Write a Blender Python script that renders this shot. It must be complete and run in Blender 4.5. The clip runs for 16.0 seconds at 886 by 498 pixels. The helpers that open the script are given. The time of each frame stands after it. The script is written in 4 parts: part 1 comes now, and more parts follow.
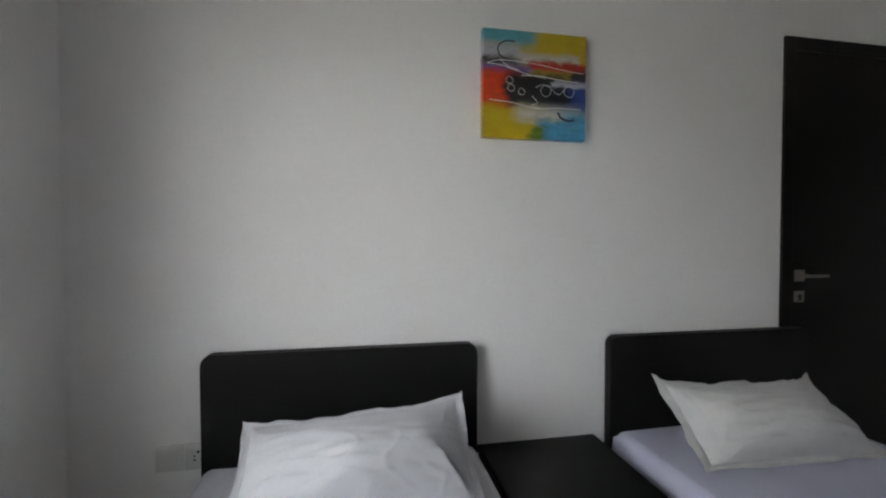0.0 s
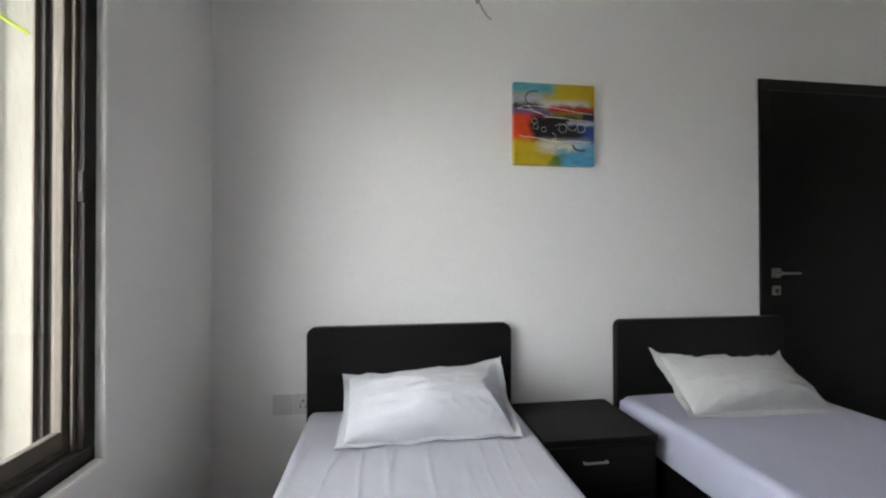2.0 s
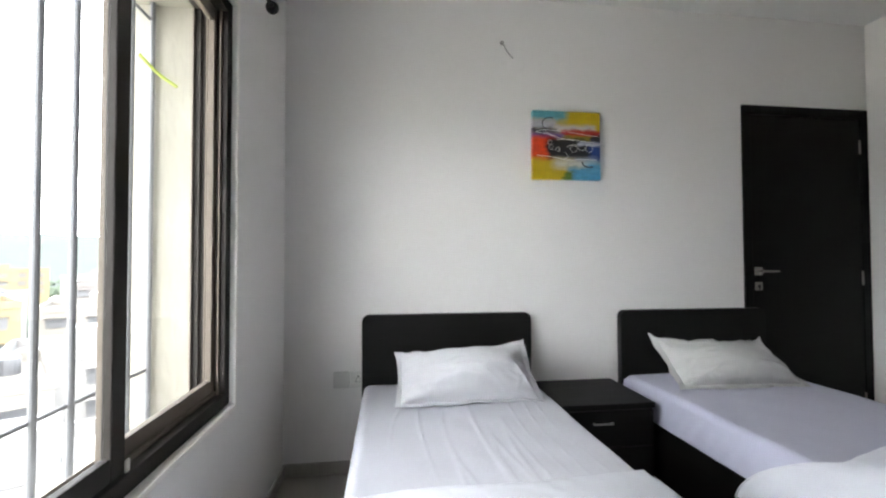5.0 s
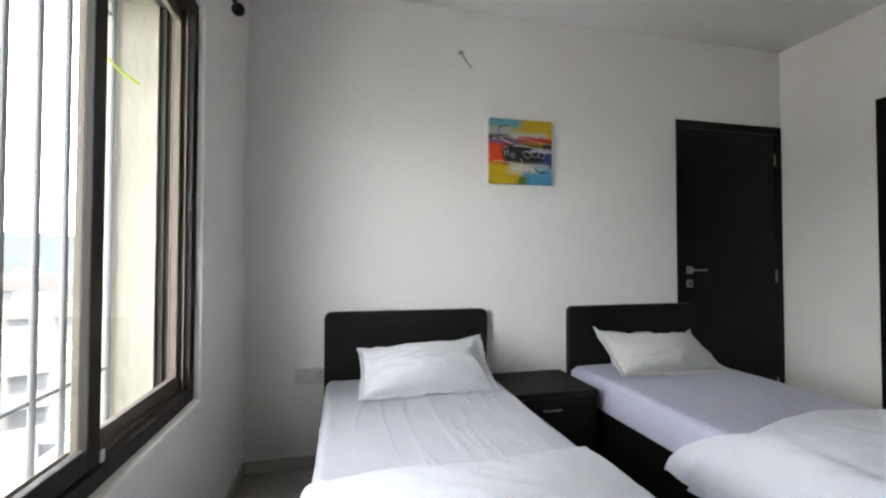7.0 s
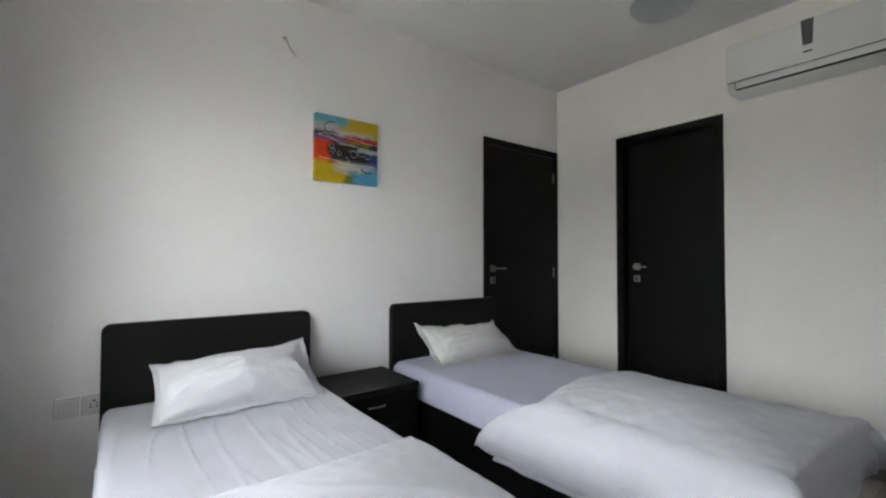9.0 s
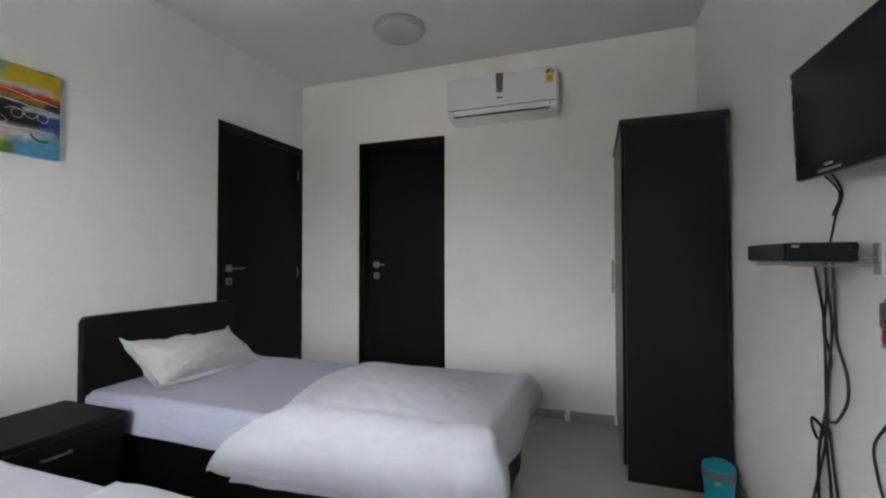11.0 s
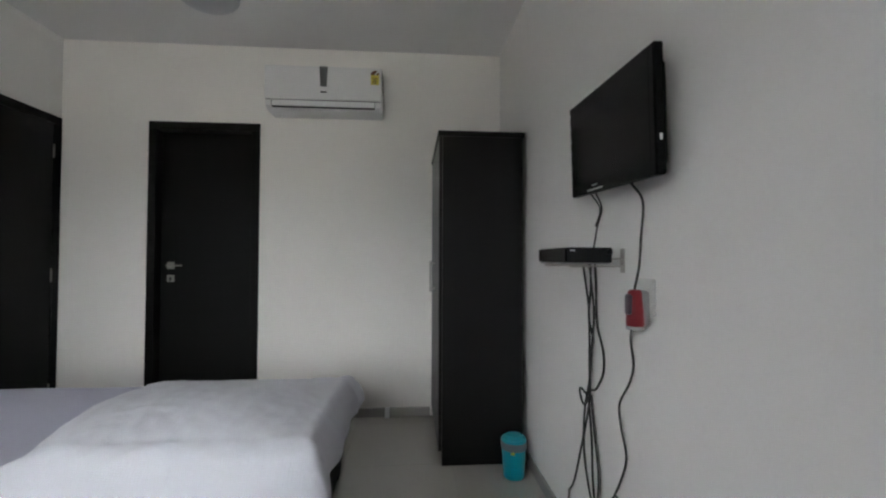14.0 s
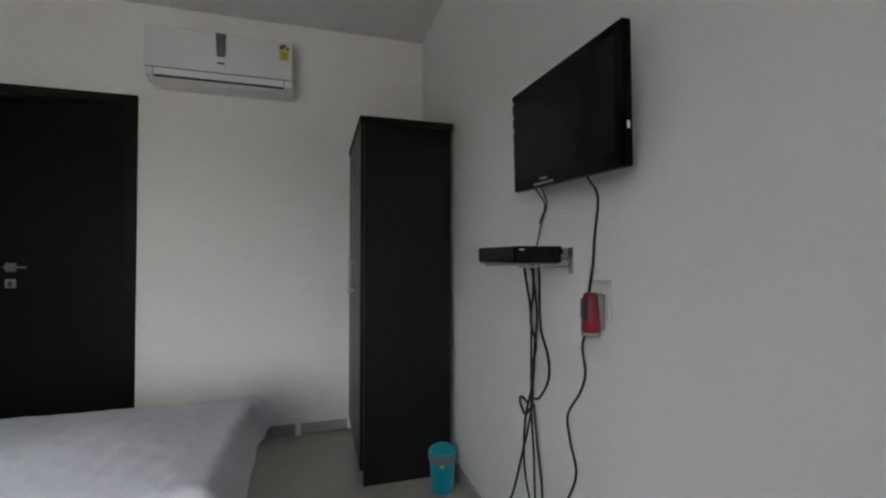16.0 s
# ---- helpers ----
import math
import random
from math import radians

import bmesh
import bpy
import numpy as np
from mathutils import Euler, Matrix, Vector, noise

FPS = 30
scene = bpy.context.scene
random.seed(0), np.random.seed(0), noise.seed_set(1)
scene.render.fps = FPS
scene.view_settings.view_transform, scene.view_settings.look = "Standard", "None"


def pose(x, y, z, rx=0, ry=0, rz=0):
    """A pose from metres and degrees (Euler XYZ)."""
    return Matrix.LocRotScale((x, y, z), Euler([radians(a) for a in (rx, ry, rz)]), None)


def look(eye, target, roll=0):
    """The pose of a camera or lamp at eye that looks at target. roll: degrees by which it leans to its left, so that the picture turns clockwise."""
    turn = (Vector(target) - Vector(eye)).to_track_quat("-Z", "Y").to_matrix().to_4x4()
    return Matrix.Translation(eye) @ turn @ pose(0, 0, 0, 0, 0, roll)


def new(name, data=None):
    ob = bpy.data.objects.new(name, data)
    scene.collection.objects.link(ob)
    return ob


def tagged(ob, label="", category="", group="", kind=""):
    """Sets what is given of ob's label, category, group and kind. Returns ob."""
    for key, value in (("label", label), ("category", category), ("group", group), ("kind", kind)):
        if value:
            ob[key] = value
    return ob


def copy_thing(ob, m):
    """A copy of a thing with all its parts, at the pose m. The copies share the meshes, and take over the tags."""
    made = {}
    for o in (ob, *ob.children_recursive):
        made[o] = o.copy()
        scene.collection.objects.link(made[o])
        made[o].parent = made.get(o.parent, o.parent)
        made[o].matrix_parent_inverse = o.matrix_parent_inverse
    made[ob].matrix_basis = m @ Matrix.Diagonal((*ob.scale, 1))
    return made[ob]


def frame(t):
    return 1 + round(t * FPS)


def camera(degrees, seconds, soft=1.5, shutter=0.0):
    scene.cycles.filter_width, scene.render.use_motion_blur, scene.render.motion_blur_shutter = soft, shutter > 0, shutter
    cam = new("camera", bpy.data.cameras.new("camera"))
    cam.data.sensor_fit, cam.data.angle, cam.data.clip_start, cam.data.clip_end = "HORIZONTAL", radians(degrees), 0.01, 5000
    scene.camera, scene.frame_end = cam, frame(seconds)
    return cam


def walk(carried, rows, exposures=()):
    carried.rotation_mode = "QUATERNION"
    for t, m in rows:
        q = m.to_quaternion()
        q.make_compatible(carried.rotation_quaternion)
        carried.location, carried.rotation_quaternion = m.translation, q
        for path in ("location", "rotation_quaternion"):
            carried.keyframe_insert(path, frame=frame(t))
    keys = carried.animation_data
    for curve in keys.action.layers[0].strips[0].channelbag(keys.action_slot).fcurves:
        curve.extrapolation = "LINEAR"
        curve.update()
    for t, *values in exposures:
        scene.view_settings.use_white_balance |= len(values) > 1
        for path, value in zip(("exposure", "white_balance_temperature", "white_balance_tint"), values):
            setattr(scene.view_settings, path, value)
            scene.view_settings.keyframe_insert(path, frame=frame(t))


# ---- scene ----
# Room in metres: x to the east wall, y to the north (headboard) wall, the camera turns close to x = y = 0.
XW, XE, YN, YS, ZC = -0.533, 3.093, 2.401, -0.675, 2.659
ZF = 0.0

cam = camera(92, 16.0, soft=2.2)
ROWS = [
    (0, 0.4000, 0.8450, 1.226, -10.74, -1.29, -0.01),
    (0.5, 0.3580, 0.7000, 1.215, -9.79, -0.79, 0.06),
    (1, 0.3000, 0.5300, 1.197, -9.49, -0.11, 0.11),
    (1.5, 0.2620, 0.4550, 1.187, -8.77, 0.23, 0.11),
    (2, 0.2130, 0.3900, 1.179, -8.03, 0.51, 0.11),
    (2.5, 0.1550, 0.2900, 1.170, -8.48, 0.67, 0.14),
    (3, 0.1150, 0.2300, 1.163, -7.97, 0.92, 0.18),
    (3.5, 0.0780, 0.1650, 1.156, -7.78, 1.21, 0.24),
    (4, 0.0500, 0.1150, 1.150, -7.19, 1.44, 0.25),
    (5.25, 0.0100, 0.0000, 1.145, -7.40, 1.38, 0.10),
    (6.5, -0.0120, -0.0780, 1.143, -9.41, 1.33, -0.04),
    (7, -0.0200, -0.0740, 1.142, -13.07, 1.33, -0.06),
    (7.5, -0.0320, -0.0680, 1.141, -17.52, 1.43, -0.03),
    (8, -0.0420, -0.0640, 1.141, -21.80, 1.39, -0.06),
    (8.5, -0.0510, -0.0610, 1.141, -27.94, 1.38, -0.19),
    (9, -0.0580, -0.0580, 1.141, -37.03, 1.35, -0.10),
    (9.5, -0.0640, -0.0530, 1.140, -46.34, 1.35, -0.11),
    (10, -0.0670, -0.0480, 1.139, -55.27, 1.22, 0.19),
    (11.25, -0.0640, -0.0280, 1.137, -74.00, 1.30, -0.02),
    (12.5, -0.0530, -0.0150, 1.137, -85.41, 1.37, -0.22),
    (13, -0.0500, -0.0120, 1.137, -88.86, 1.36, -0.22),
    (13.5, -0.0480, -0.0120, 1.137, -91.94, 1.39, -0.23),
    (14, -0.0450, -0.0110, 1.138, -94.40, 1.33, -0.19),
    (14.5, -0.0140, -0.0040, 1.140, -97.14, 1.34, -0.14),
    (15, 0.0470, 0.0110, 1.143, -100.59, 1.22, -0.08),
    (15.5, 0.1050, 0.0270, 1.145, -103.69, 1.09, -0.05),
    (16, 0.1540, 0.0360, 1.146, -106.37, 1.00, -0.02),
]
EXPOSURES = [(0.0, 1.96), (1.0, 2.23), (2.0, 2.46), (4.0, 2.64), (6.5, 2.60), (7.0, 2.56), (9.0, 2.47), (10.0, 2.46), (12.5, 2.45), (14.0, 2.38), (16.0, 2.14)]
walk(cam, [(t, pose(x, y, z, 90 + p, r, yaw)) for t, x, y, z, yaw, p, r in ROWS], EXPOSURES)

# ---- daylight: a bright hazy sky and a soft sun ----
world = bpy.data.worlds.new("hazy_sky")
scene.world = world
world.use_nodes = True
wn = world.node_tree.nodes
sky = wn.new("ShaderNodeTexSky")
sky.sky_type = "NISHITA"
sky.sun_disc = False
sky.sun_elevation, sky.sun_rotation = radians(53), radians(160)
sky.air_density, sky.dust_density, sky.ozone_density = 1.0, 6.0, 1.0
wn["Background"].inputs["Strength"].default_value = 0.06
world.node_tree.links.new(sky.outputs[0], wn["Background"].inputs["Color"])
haze = wn.new("ShaderNodeBackground")
haze.inputs["Color"].default_value, haze.inputs["Strength"].default_value = (0.94, 0.97, 1.0, 1), 3.3
# the haze glows most towards the horizon and thins out overhead
way, axes, thin = wn.new("ShaderNodeTexCoord"), wn.new("ShaderNodeSeparateXYZ"), wn.new("ShaderNodeMapRange")
thin.inputs["From Min"].default_value, thin.inputs["From Max"].default_value = 0.0, 0.8
thin.inputs["To Min"].default_value, thin.inputs["To Max"].default_value = 4.2, 2.2
world.node_tree.links.new(way.outputs["Generated"], axes.inputs[0])
world.node_tree.links.new(axes.outputs["Z"], thin.inputs["Value"])
world.node_tree.links.new(thin.outputs["Result"], haze.inputs["Strength"])
both = wn.new("ShaderNodeAddShader")
world.node_tree.links.new(wn["Background"].outputs[0], both.inputs[0])
world.node_tree.links.new(haze.outputs[0], both.inputs[1])
world.node_tree.links.new(both.outputs[0], wn["World Output"].inputs["Surface"])
sun = new("sun", bpy.data.lights.new("sun", "SUN"))
sun.data.energy, sun.data.angle, sun.data.color = 1.5, radians(20), (1.0, 0.96, 0.9)
sun.matrix_world = look((5, -14, 20), (0, 0, 0))


# ---- materials ----
class Net:
    """A small wrapper for writing node materials."""

    def __init__(self, name):
        self.mat = bpy.data.materials.new(name)
        self.mat.use_nodes = True
        self.tree = self.mat.node_tree
        self.bsdf = self.tree.nodes["Principled BSDF"]

    def node(self, kind, **sets):
        n = self.tree.nodes.new("ShaderNode" + kind)
        for key, value in sets.items():
            n.inputs[key.replace("_", " ")].default_value = value
        return n

    def link(self, a, b):
        self.tree.links.new(a, b)

    def coords(self, scale=(1, 1, 1), what="Object"):
        tc = self.node("TexCoord")
        mp = self.node("Mapping")
        mp.inputs["Scale"].default_value = scale
        self.link(tc.outputs[what], mp.inputs["Vector"])
        return mp.outputs[0]

    def noise(self, vec, scale, detail=4.0, rough=0.55):
        n = self.node("TexNoise", Scale=scale, Detail=detail, Roughness=rough)
        self.link(vec, n.inputs["Vector"])
        return n.outputs[0]

    def math(self, op, a, b=None, c=None, clamp=False):
        n = self.node("Math")
        n.operation, n.use_clamp = op, clamp
        for i, q in enumerate((a, b, c)):
            if q is None:
                continue
            if isinstance(q, (int, float)):
                n.inputs[i].default_value = q
            else:
                self.link(q, n.inputs[i])
        return n.outputs[0]

    def mix(self, fac, a, b):
        n = self.node("Mix")
        n.data_type = "RGBA"
        for sock, q in ((n.inputs[0], fac), (n.inputs[6], a), (n.inputs[7], b)):
            if isinstance(q, (int, float)):
                sock.default_value = q
            elif isinstance(q, tuple):
                sock.default_value = (*q[:3], 1)
            else:
                self.link(q, sock)
        return n.outputs[2]

    def bump(self, height, strength=0.2, distance=0.002):
        n = self.node("Bump", Strength=strength, Distance=distance)
        self.link(height, n.inputs["Height"])
        self.link(n.outputs[0], self.bsdf.inputs["Normal"])

    def out(self, color=None, rough=None, metal=0.0, spec=0.5, **more):
        for key, q in (("Base Color", color), ("Roughness", rough), ("Metallic", metal), ("Specular IOR Level", spec), *more.items()):
            if q is None:
                continue
            sock = self.bsdf.inputs[key]
            if isinstance(q, (int, float)):
                sock.default_value = q
            elif isinstance(q, tuple):
                sock.default_value = (*q[:3], 1)
            else:
                self.link(q, sock)
        return self.mat


def shade(c, k):
    return tuple(min(1.0, q * k) for q in c)


def surface(name, color, rough=0.5, vary=0.08, big=3.0, fine=120.0, bump=0.1, dist=0.001, metal=0.0, spec=0.5, stretch=(1, 1, 1)):
    """A plain material with blotches, fine grain and relief."""
    n = Net(name)
    v = n.coords(stretch)
    a, b = n.noise(v, big, 5), n.noise(v, fine, 3)
    f = n.math("ADD", n.math("MULTIPLY", a, 0.65), n.math("MULTIPLY", b, 0.35))
    col = n.mix(f, shade(color, 1 - vary * 2), shade(color, 1 + vary * 2))
    r = n.math("ADD", n.math("MULTIPLY", a, 0.16), rough - 0.08, clamp=True)
    n.bump(n.math("ADD", n.math("MULTIPLY", a, 0.4), b), bump, dist)
    return n.out(col, r, metal, spec)


def wood(name, color, rough=0.42, axis=2, spec=0.15):
    """Dark stained laminate with a fine grain along one axis."""
    n = Net(name)
    s = [55, 55, 55]
    s[axis] = 2.2
    v = n.coords(tuple(s))
    g = n.noise(v, 1.0, 6, 0.65)
    blot = n.noise(n.coords(), 2.5, 3)
    f = n.math("ADD", n.math("MULTIPLY", g, 0.7), n.math("MULTIPLY", blot, 0.3))
    col = n.mix(f, shade(color, 0.55), shade(color, 1.5))
    r = n.math("ADD", n.math("MULTIPLY", g, 0.18), rough - 0.09)
    n.bump(g, 0.12, 0.0006)
    return n.out(col, r, 0, spec)


def cloth(name, color, fine=420.0, stripe=0.0, wrinkle=0.35, rough=0.85):
    """Cotton: weave, optional fine woven stripe, soft creases."""
    n = Net(name)
    v = n.coords()
    w = n.noise(v, fine, 2)
    crease = n.noise(n.coords((3.0, 4.5, 4.0)), 1.3, 4, 0.5)
    blot = n.noise(v, 4.0, 3)
    h = n.math("ADD", n.math("MULTIPLY", crease, 1.0), n.math("MULTIPLY", w, 0.10))
    if stripe:
        wave = n.node("TexWave", Scale=stripe, Distortion=0.4, Detail=1.0)
        wave.bands_direction = "Y"
        n.link(v, wave.inputs["Vector"])
        h = n.math("ADD", h, n.math("MULTIPLY", wave.outputs[1], 0.02))
    n.bump(h, wrinkle, 0.02)
    col = n.mix(blot, shade(color, 0.94), shade(color, 1.03))
    return n.out(col, rough, 0, 0.2, **{"Sheen Weight": 0.15})


M_WALL_CREAM = surface("warm_wall_paint", (0.848, 0.822, 0.780), 0.6, 0.02, 1.3, 90, 0.08, 0.001, spec=0.3)
M_WALL = surface("wall_paint", (0.803, 0.789, 0.770), 0.6, 0.02, 1.3, 90, 0.08, 0.001, spec=0.3)
M_CEIL = surface("ceiling_paint", (0.76, 0.755, 0.745), 0.75, 0.02, 1.2, 90, 0.05, 0.001, spec=0.2)
M_SKIRT = surface("skirting_tile", (0.42, 0.40, 0.37), 0.22, 0.05, 5, 60, 0.03, 0.0005)
M_WENGE = wood("wenge_laminate", (0.0042, 0.0038, 0.0035), 0.5)
M_WENGE_X = wood("wenge_laminate_across", (0.0100, 0.0094, 0.0089), 0.5, axis=0)
M_WENGE_Y = wood("wenge_laminate_along", (0.0042, 0.0038, 0.0035), 0.5, axis=1)
M_SATIN = wood("satin_wenge_front", (0.0052, 0.0048, 0.0046), 0.38, spec=0.28)
M_STEEL = surface("brushed_steel", (0.46, 0.44, 0.41), 0.32, 0.04, 20, 300, 0.05, 0.0003, metal=1.0)
M_LATCH = surface("dark_steel", (0.25, 0.243, 0.215), 0.30, 0.06, 20, 300, 0.05, 0.0003, metal=1.0)
M_SILVER = surface("silver_plastic", (0.80, 0.80, 0.80), 0.35, 0.02, 8, 150, 0.02, 0.0003)
M_ACW = surface("aged_white_plastic", (0.72, 0.715, 0.71), 0.35, 0.02, 6, 150, 0.03, 0.0003)
M_KNOB = surface("purple_grey_plastic", (0.09, 0.06, 0.08), 0.35, 0.05, 15, 150, 0.03, 0.0003)
M_WIRE = surface("worn_grey_wire", (0.36, 0.35, 0.33), 0.5, 0.1, 40, 200, 0.1, 0.0004)
M_BRIGHT = surface("satin_nickel", (0.43, 0.42, 0.40), 0.4, 0.03, 20, 300, 0.03, 0.0003, metal=0.5)
M_HINGE = surface("dull_steel", (0.28, 0.27, 0.25), 0.45, 0.06, 20, 300, 0.05, 0.0003, metal=1.0)
M_PLATE = surface("ivory_plastic", (0.60, 0.595, 0.57), 0.4, 0.02, 8, 150, 0.03, 0.0003)
M_CHROME = surface("polished_steel", (0.75, 0.74, 0.72), 0.18, 0.02, 20, 300, 0.02, 0.0002, metal=1.0)
M_BLACK = surface("black_plastic", (0.009, 0.009, 0.0095), 0.42, 0.1, 10, 200, 0.06, 0.0004, spec=0.25)
M_GLOSS = surface("gloss_black_plastic", (0.0035, 0.0035, 0.0038), 0.22, 0.05, 10, 200, 0.01, 0.0003, spec=0.10)
M_SCREEN = surface("screen_glass", (0.0085, 0.0085, 0.009), 0.16, 0.03, 4, 60, 0.0, 0.0002, spec=0.10)
M_WHITEP = surface("white_plastic", (0.80, 0.80, 0.79), 0.35, 0.015, 6, 150, 0.03, 0.0003)
M_GREYP = surface("grey_plastic", (0.30, 0.30, 0.31), 0.4, 0.05, 8, 150, 0.04, 0.0003)
M_LIGHTGREY = surface("light_grey_plastic", (0.56, 0.57, 0.58), 0.35, 0.02, 8, 150, 0.03, 0.0003)
M_DARKSLOT = surface("dark_slot", (0.02, 0.02, 0.02), 0.6, 0.1, 8, 100, 0.02, 0.0003)
M_CABLE = surface("cable_rubber", (0.008, 0.008, 0.008), 0.5, 0.1, 30, 300, 0.05, 0.0003)
M_RED = surface("red_translucent_plastic", (0.22, 0.008, 0.016), 0.42, 0.06, 15, 150, 0.03, 0.0003)
M_TEAL = surface("turquoise_plastic", (0.0, 0.30, 0.36), 0.34, 0.05, 9, 160, 0.05, 0.0004)
M_BAG = surface("bin_liner", (0.16, 0.17, 0.17), 0.45, 0.1, 30, 150, 0.5, 0.002)
M_YELLOW = surface("yellow_print", (0.62, 0.52, 0.08), 0.45, 0.04, 20, 150, 0.02, 0.0002)
M_REDP = surface("red_print", (0.16, 0.06, 0.03), 0.45, 0.04, 20, 150, 0.02, 0.0002)
M_STRIP = surface("smoked_grey_plastic", (0.13, 0.13, 0.135), 0.35, 0.05, 8, 150, 0.03, 0.0003)
M_INK = surface("dark_print", (0.05, 0.05, 0.05), 0.5, 0.04, 20, 150, 0.02, 0.0002)
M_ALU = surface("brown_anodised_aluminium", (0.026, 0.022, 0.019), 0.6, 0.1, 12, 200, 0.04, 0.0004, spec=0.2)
# a paler bronze for the tracks, the middle sash and most jamb ribs
M_ALU_PALE = surface("pale_bronze_aluminium", (0.125, 0.105, 0.085), 0.62, 0.12, 10, 140, 0.05, 0.0004, spec=0.2)
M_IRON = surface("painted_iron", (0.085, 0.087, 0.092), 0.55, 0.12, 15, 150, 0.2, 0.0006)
M_SHEET1 = cloth("white_cotton_sheet", (0.515, 0.515, 0.562), wrinkle=0.2)
M_SHEET2 = cloth("pale_lilac_sheet", (0.44, 0.442, 0.545), wrinkle=0.14)
M_DUVET = cloth("white_striped_duvet", (0.615, 0.617, 0.668), stripe=26.0, wrinkle=0.4)
M_PILLOW = cloth("white_pillowcase", (0.595, 0.593, 0.62), wrinkle=0.5)
M_PILLOW2 = cloth("off_white_pillowcase", (0.53, 0.525, 0.508), stripe=30.0, wrinkle=0.3)
M_LAMP = surface("frosted_glass", (0.44, 0.45, 0.47), 0.3, 0.01, 5, 100, 0.02, 0.0003)
M_STRING = surface("neon_yellow_cord", (0.24, 0.29, 0.03), 0.6, 0.05, 30, 200, 0.2, 0.0006)


def tile_material():
    """Polished vitrified tile: fine speckle, each tile a little different."""
    n = Net("vitrified_floor_tile")
    v = n.coords()
    info = n.node("ObjectInfo")
    a, b = n.noise(v, 3.5, 5), n.noise(v, 160, 2)
    f = n.math("ADD", n.math("MULTIPLY", a, 0.5), n.math("MULTIPLY", b, 0.5))
    col = n.mix(f, (0.33, 0.315, 0.28), (0.42, 0.40, 0.36))
    col = n.mix(n.math("MULTIPLY", info.outputs["Random"], 0.2), col, (0.45, 0.43, 0.40))
    n.bump(a, 0.008, 0.001)
    return n.out(col, n.math("ADD", n.math("MULTIPLY", a, 0.06), 0.02), 0, 0.75)


def render_material():
    """Cream exterior render with rough trowelled ridges."""
    n = Net("cream_textured_render")
    v = n.coords((1, 1, 0.4))
    a, b = n.noise(v, 13, 5, 0.62), n.noise(n.coords(), 2.2, 4)
    col = n.mix(n.math("ADD", n.math("MULTIPLY", a, 0.6), n.math("MULTIPLY", b, 0.4)), (0.150, 0.141, 0.115), (0.270, 0.257, 0.218))
    n.bump(n.math("POWER", a, 2.0), 0.7, 0.014)
    return n.out(col, 0.85, 0, 0.2)


def painting_material(w, h):
    """Abstract acrylic painting: soft-edged brushed patches, in canvas coordinates."""
    n = Net("abstract_painting")
    tc = n.node("TexCoord")
    sep = n.node("SeparateXYZ")
    n.link(tc.outputs["Object"], sep.inputs[0])
    wob = n.noise(n.coords((9, 9, 30)), 1.0, 5, 0.65)
    wob2 = n.noise(n.coords((30, 9, 60)), 1.0, 4, 0.6)
    u = n.math("ADD", n.math("MULTIPLY", sep.outputs[0], 1 / w), n.math("MULTIPLY", n.math("SUBTRACT", wob, 0.5), 0.22))
    t = n.math("ADD", n.math("MULTIPLY", sep.outputs[2], 1 / h), n.math("MULTIPLY", n.math("SUBTRACT", wob2, 0.5), 0.10))
    col = n.mix(wob, (0.36, 0.26, 0.004), (0.62, 0.44, 0.008))

    def patch(col, u0, u1, t0, t1, c, soft=0.05):
        def edge(q, lo, hi):
            p = n.math("MULTIPLY", n.math("SUBTRACT", q, lo - soft * 0.5), 1 / soft, clamp=True)
            r = n.math("MULTIPLY", n.math("SUBTRACT", hi + soft * 0.5, q), 1 / soft, clamp=True)
            return n.math("MULTIPLY", p, r)
        m = n.math("MULTIPLY", edge(u, u0, u1), edge(t, t0, t1))
        return n.mix(m, col, n.mix(wob2, shade(c, 0.45), shade(c, 1.1)))

    for args in (
        (-0.2, 0.50, 0.86, 1.2, (0.12, 0.42, 0.50), 0.10),
        (-0.2, 0.34, 0.72, 0.87, (0.50, 0.50, 0.52), 0.08),
        (-0.2, 0.40, 0.67, 0.75, (0.03, 0.03, 0.04), 0.06),
        (0.32, 0.92, 0.70, 0.80, (0.62, 0.60, 0.55), 0.06),
        (0.40, 1.2, 0.63, 0.73, (0.50, 0.03, 0.02), 0.05),
        (-0.2, 0.45, 0.58, 0.68, (0.14, 0.09, 0.30), 0.05),
        (0.40, 0.90, 0.56, 0.64, (0.36, 0.30, 0.02), 0.05),
        (0.85, 1.2, 0.50, 0.66, (0.02, 0.02, 0.03), 0.05),
        (-0.2, 0.32, 0.30, 0.62, (0.80, 0.07, 0.01), 0.08),
        (0.62, 1.2, 0.26, 0.55, (0.03, 0.07, 0.28), 0.07),
        (0.20, 0.82, 0.30, 0.61, (0.012, 0.012, 0.014), 0.08),
        (0.66, 1.2, 0.50, 0.55, (0.55, 0.57, 0.66), 0.03),
        (0.30, 0.95, 0.17, 0.30, (0.66, 0.65, 0.58), 0.12),
        (0.52, 1.2, -0.2, 0.18, (0.09, 0.38, 0.62), 0.08),
        (0.78, 1.2, 0.10, 0.26, (0.12, 0.40, 0.60), 0.10),
        (0.46, 0.58, -0.2, 0.12, (0.12, 0.22, 0.03), 0.06),
    ):
        col = patch(col, *args)
    n.bump(wob2, 0.3, 0.002)
    return n.out(col, 0.35, 0, 0.5)


M_TILE = tile_material()
M_RENDER = render_material()


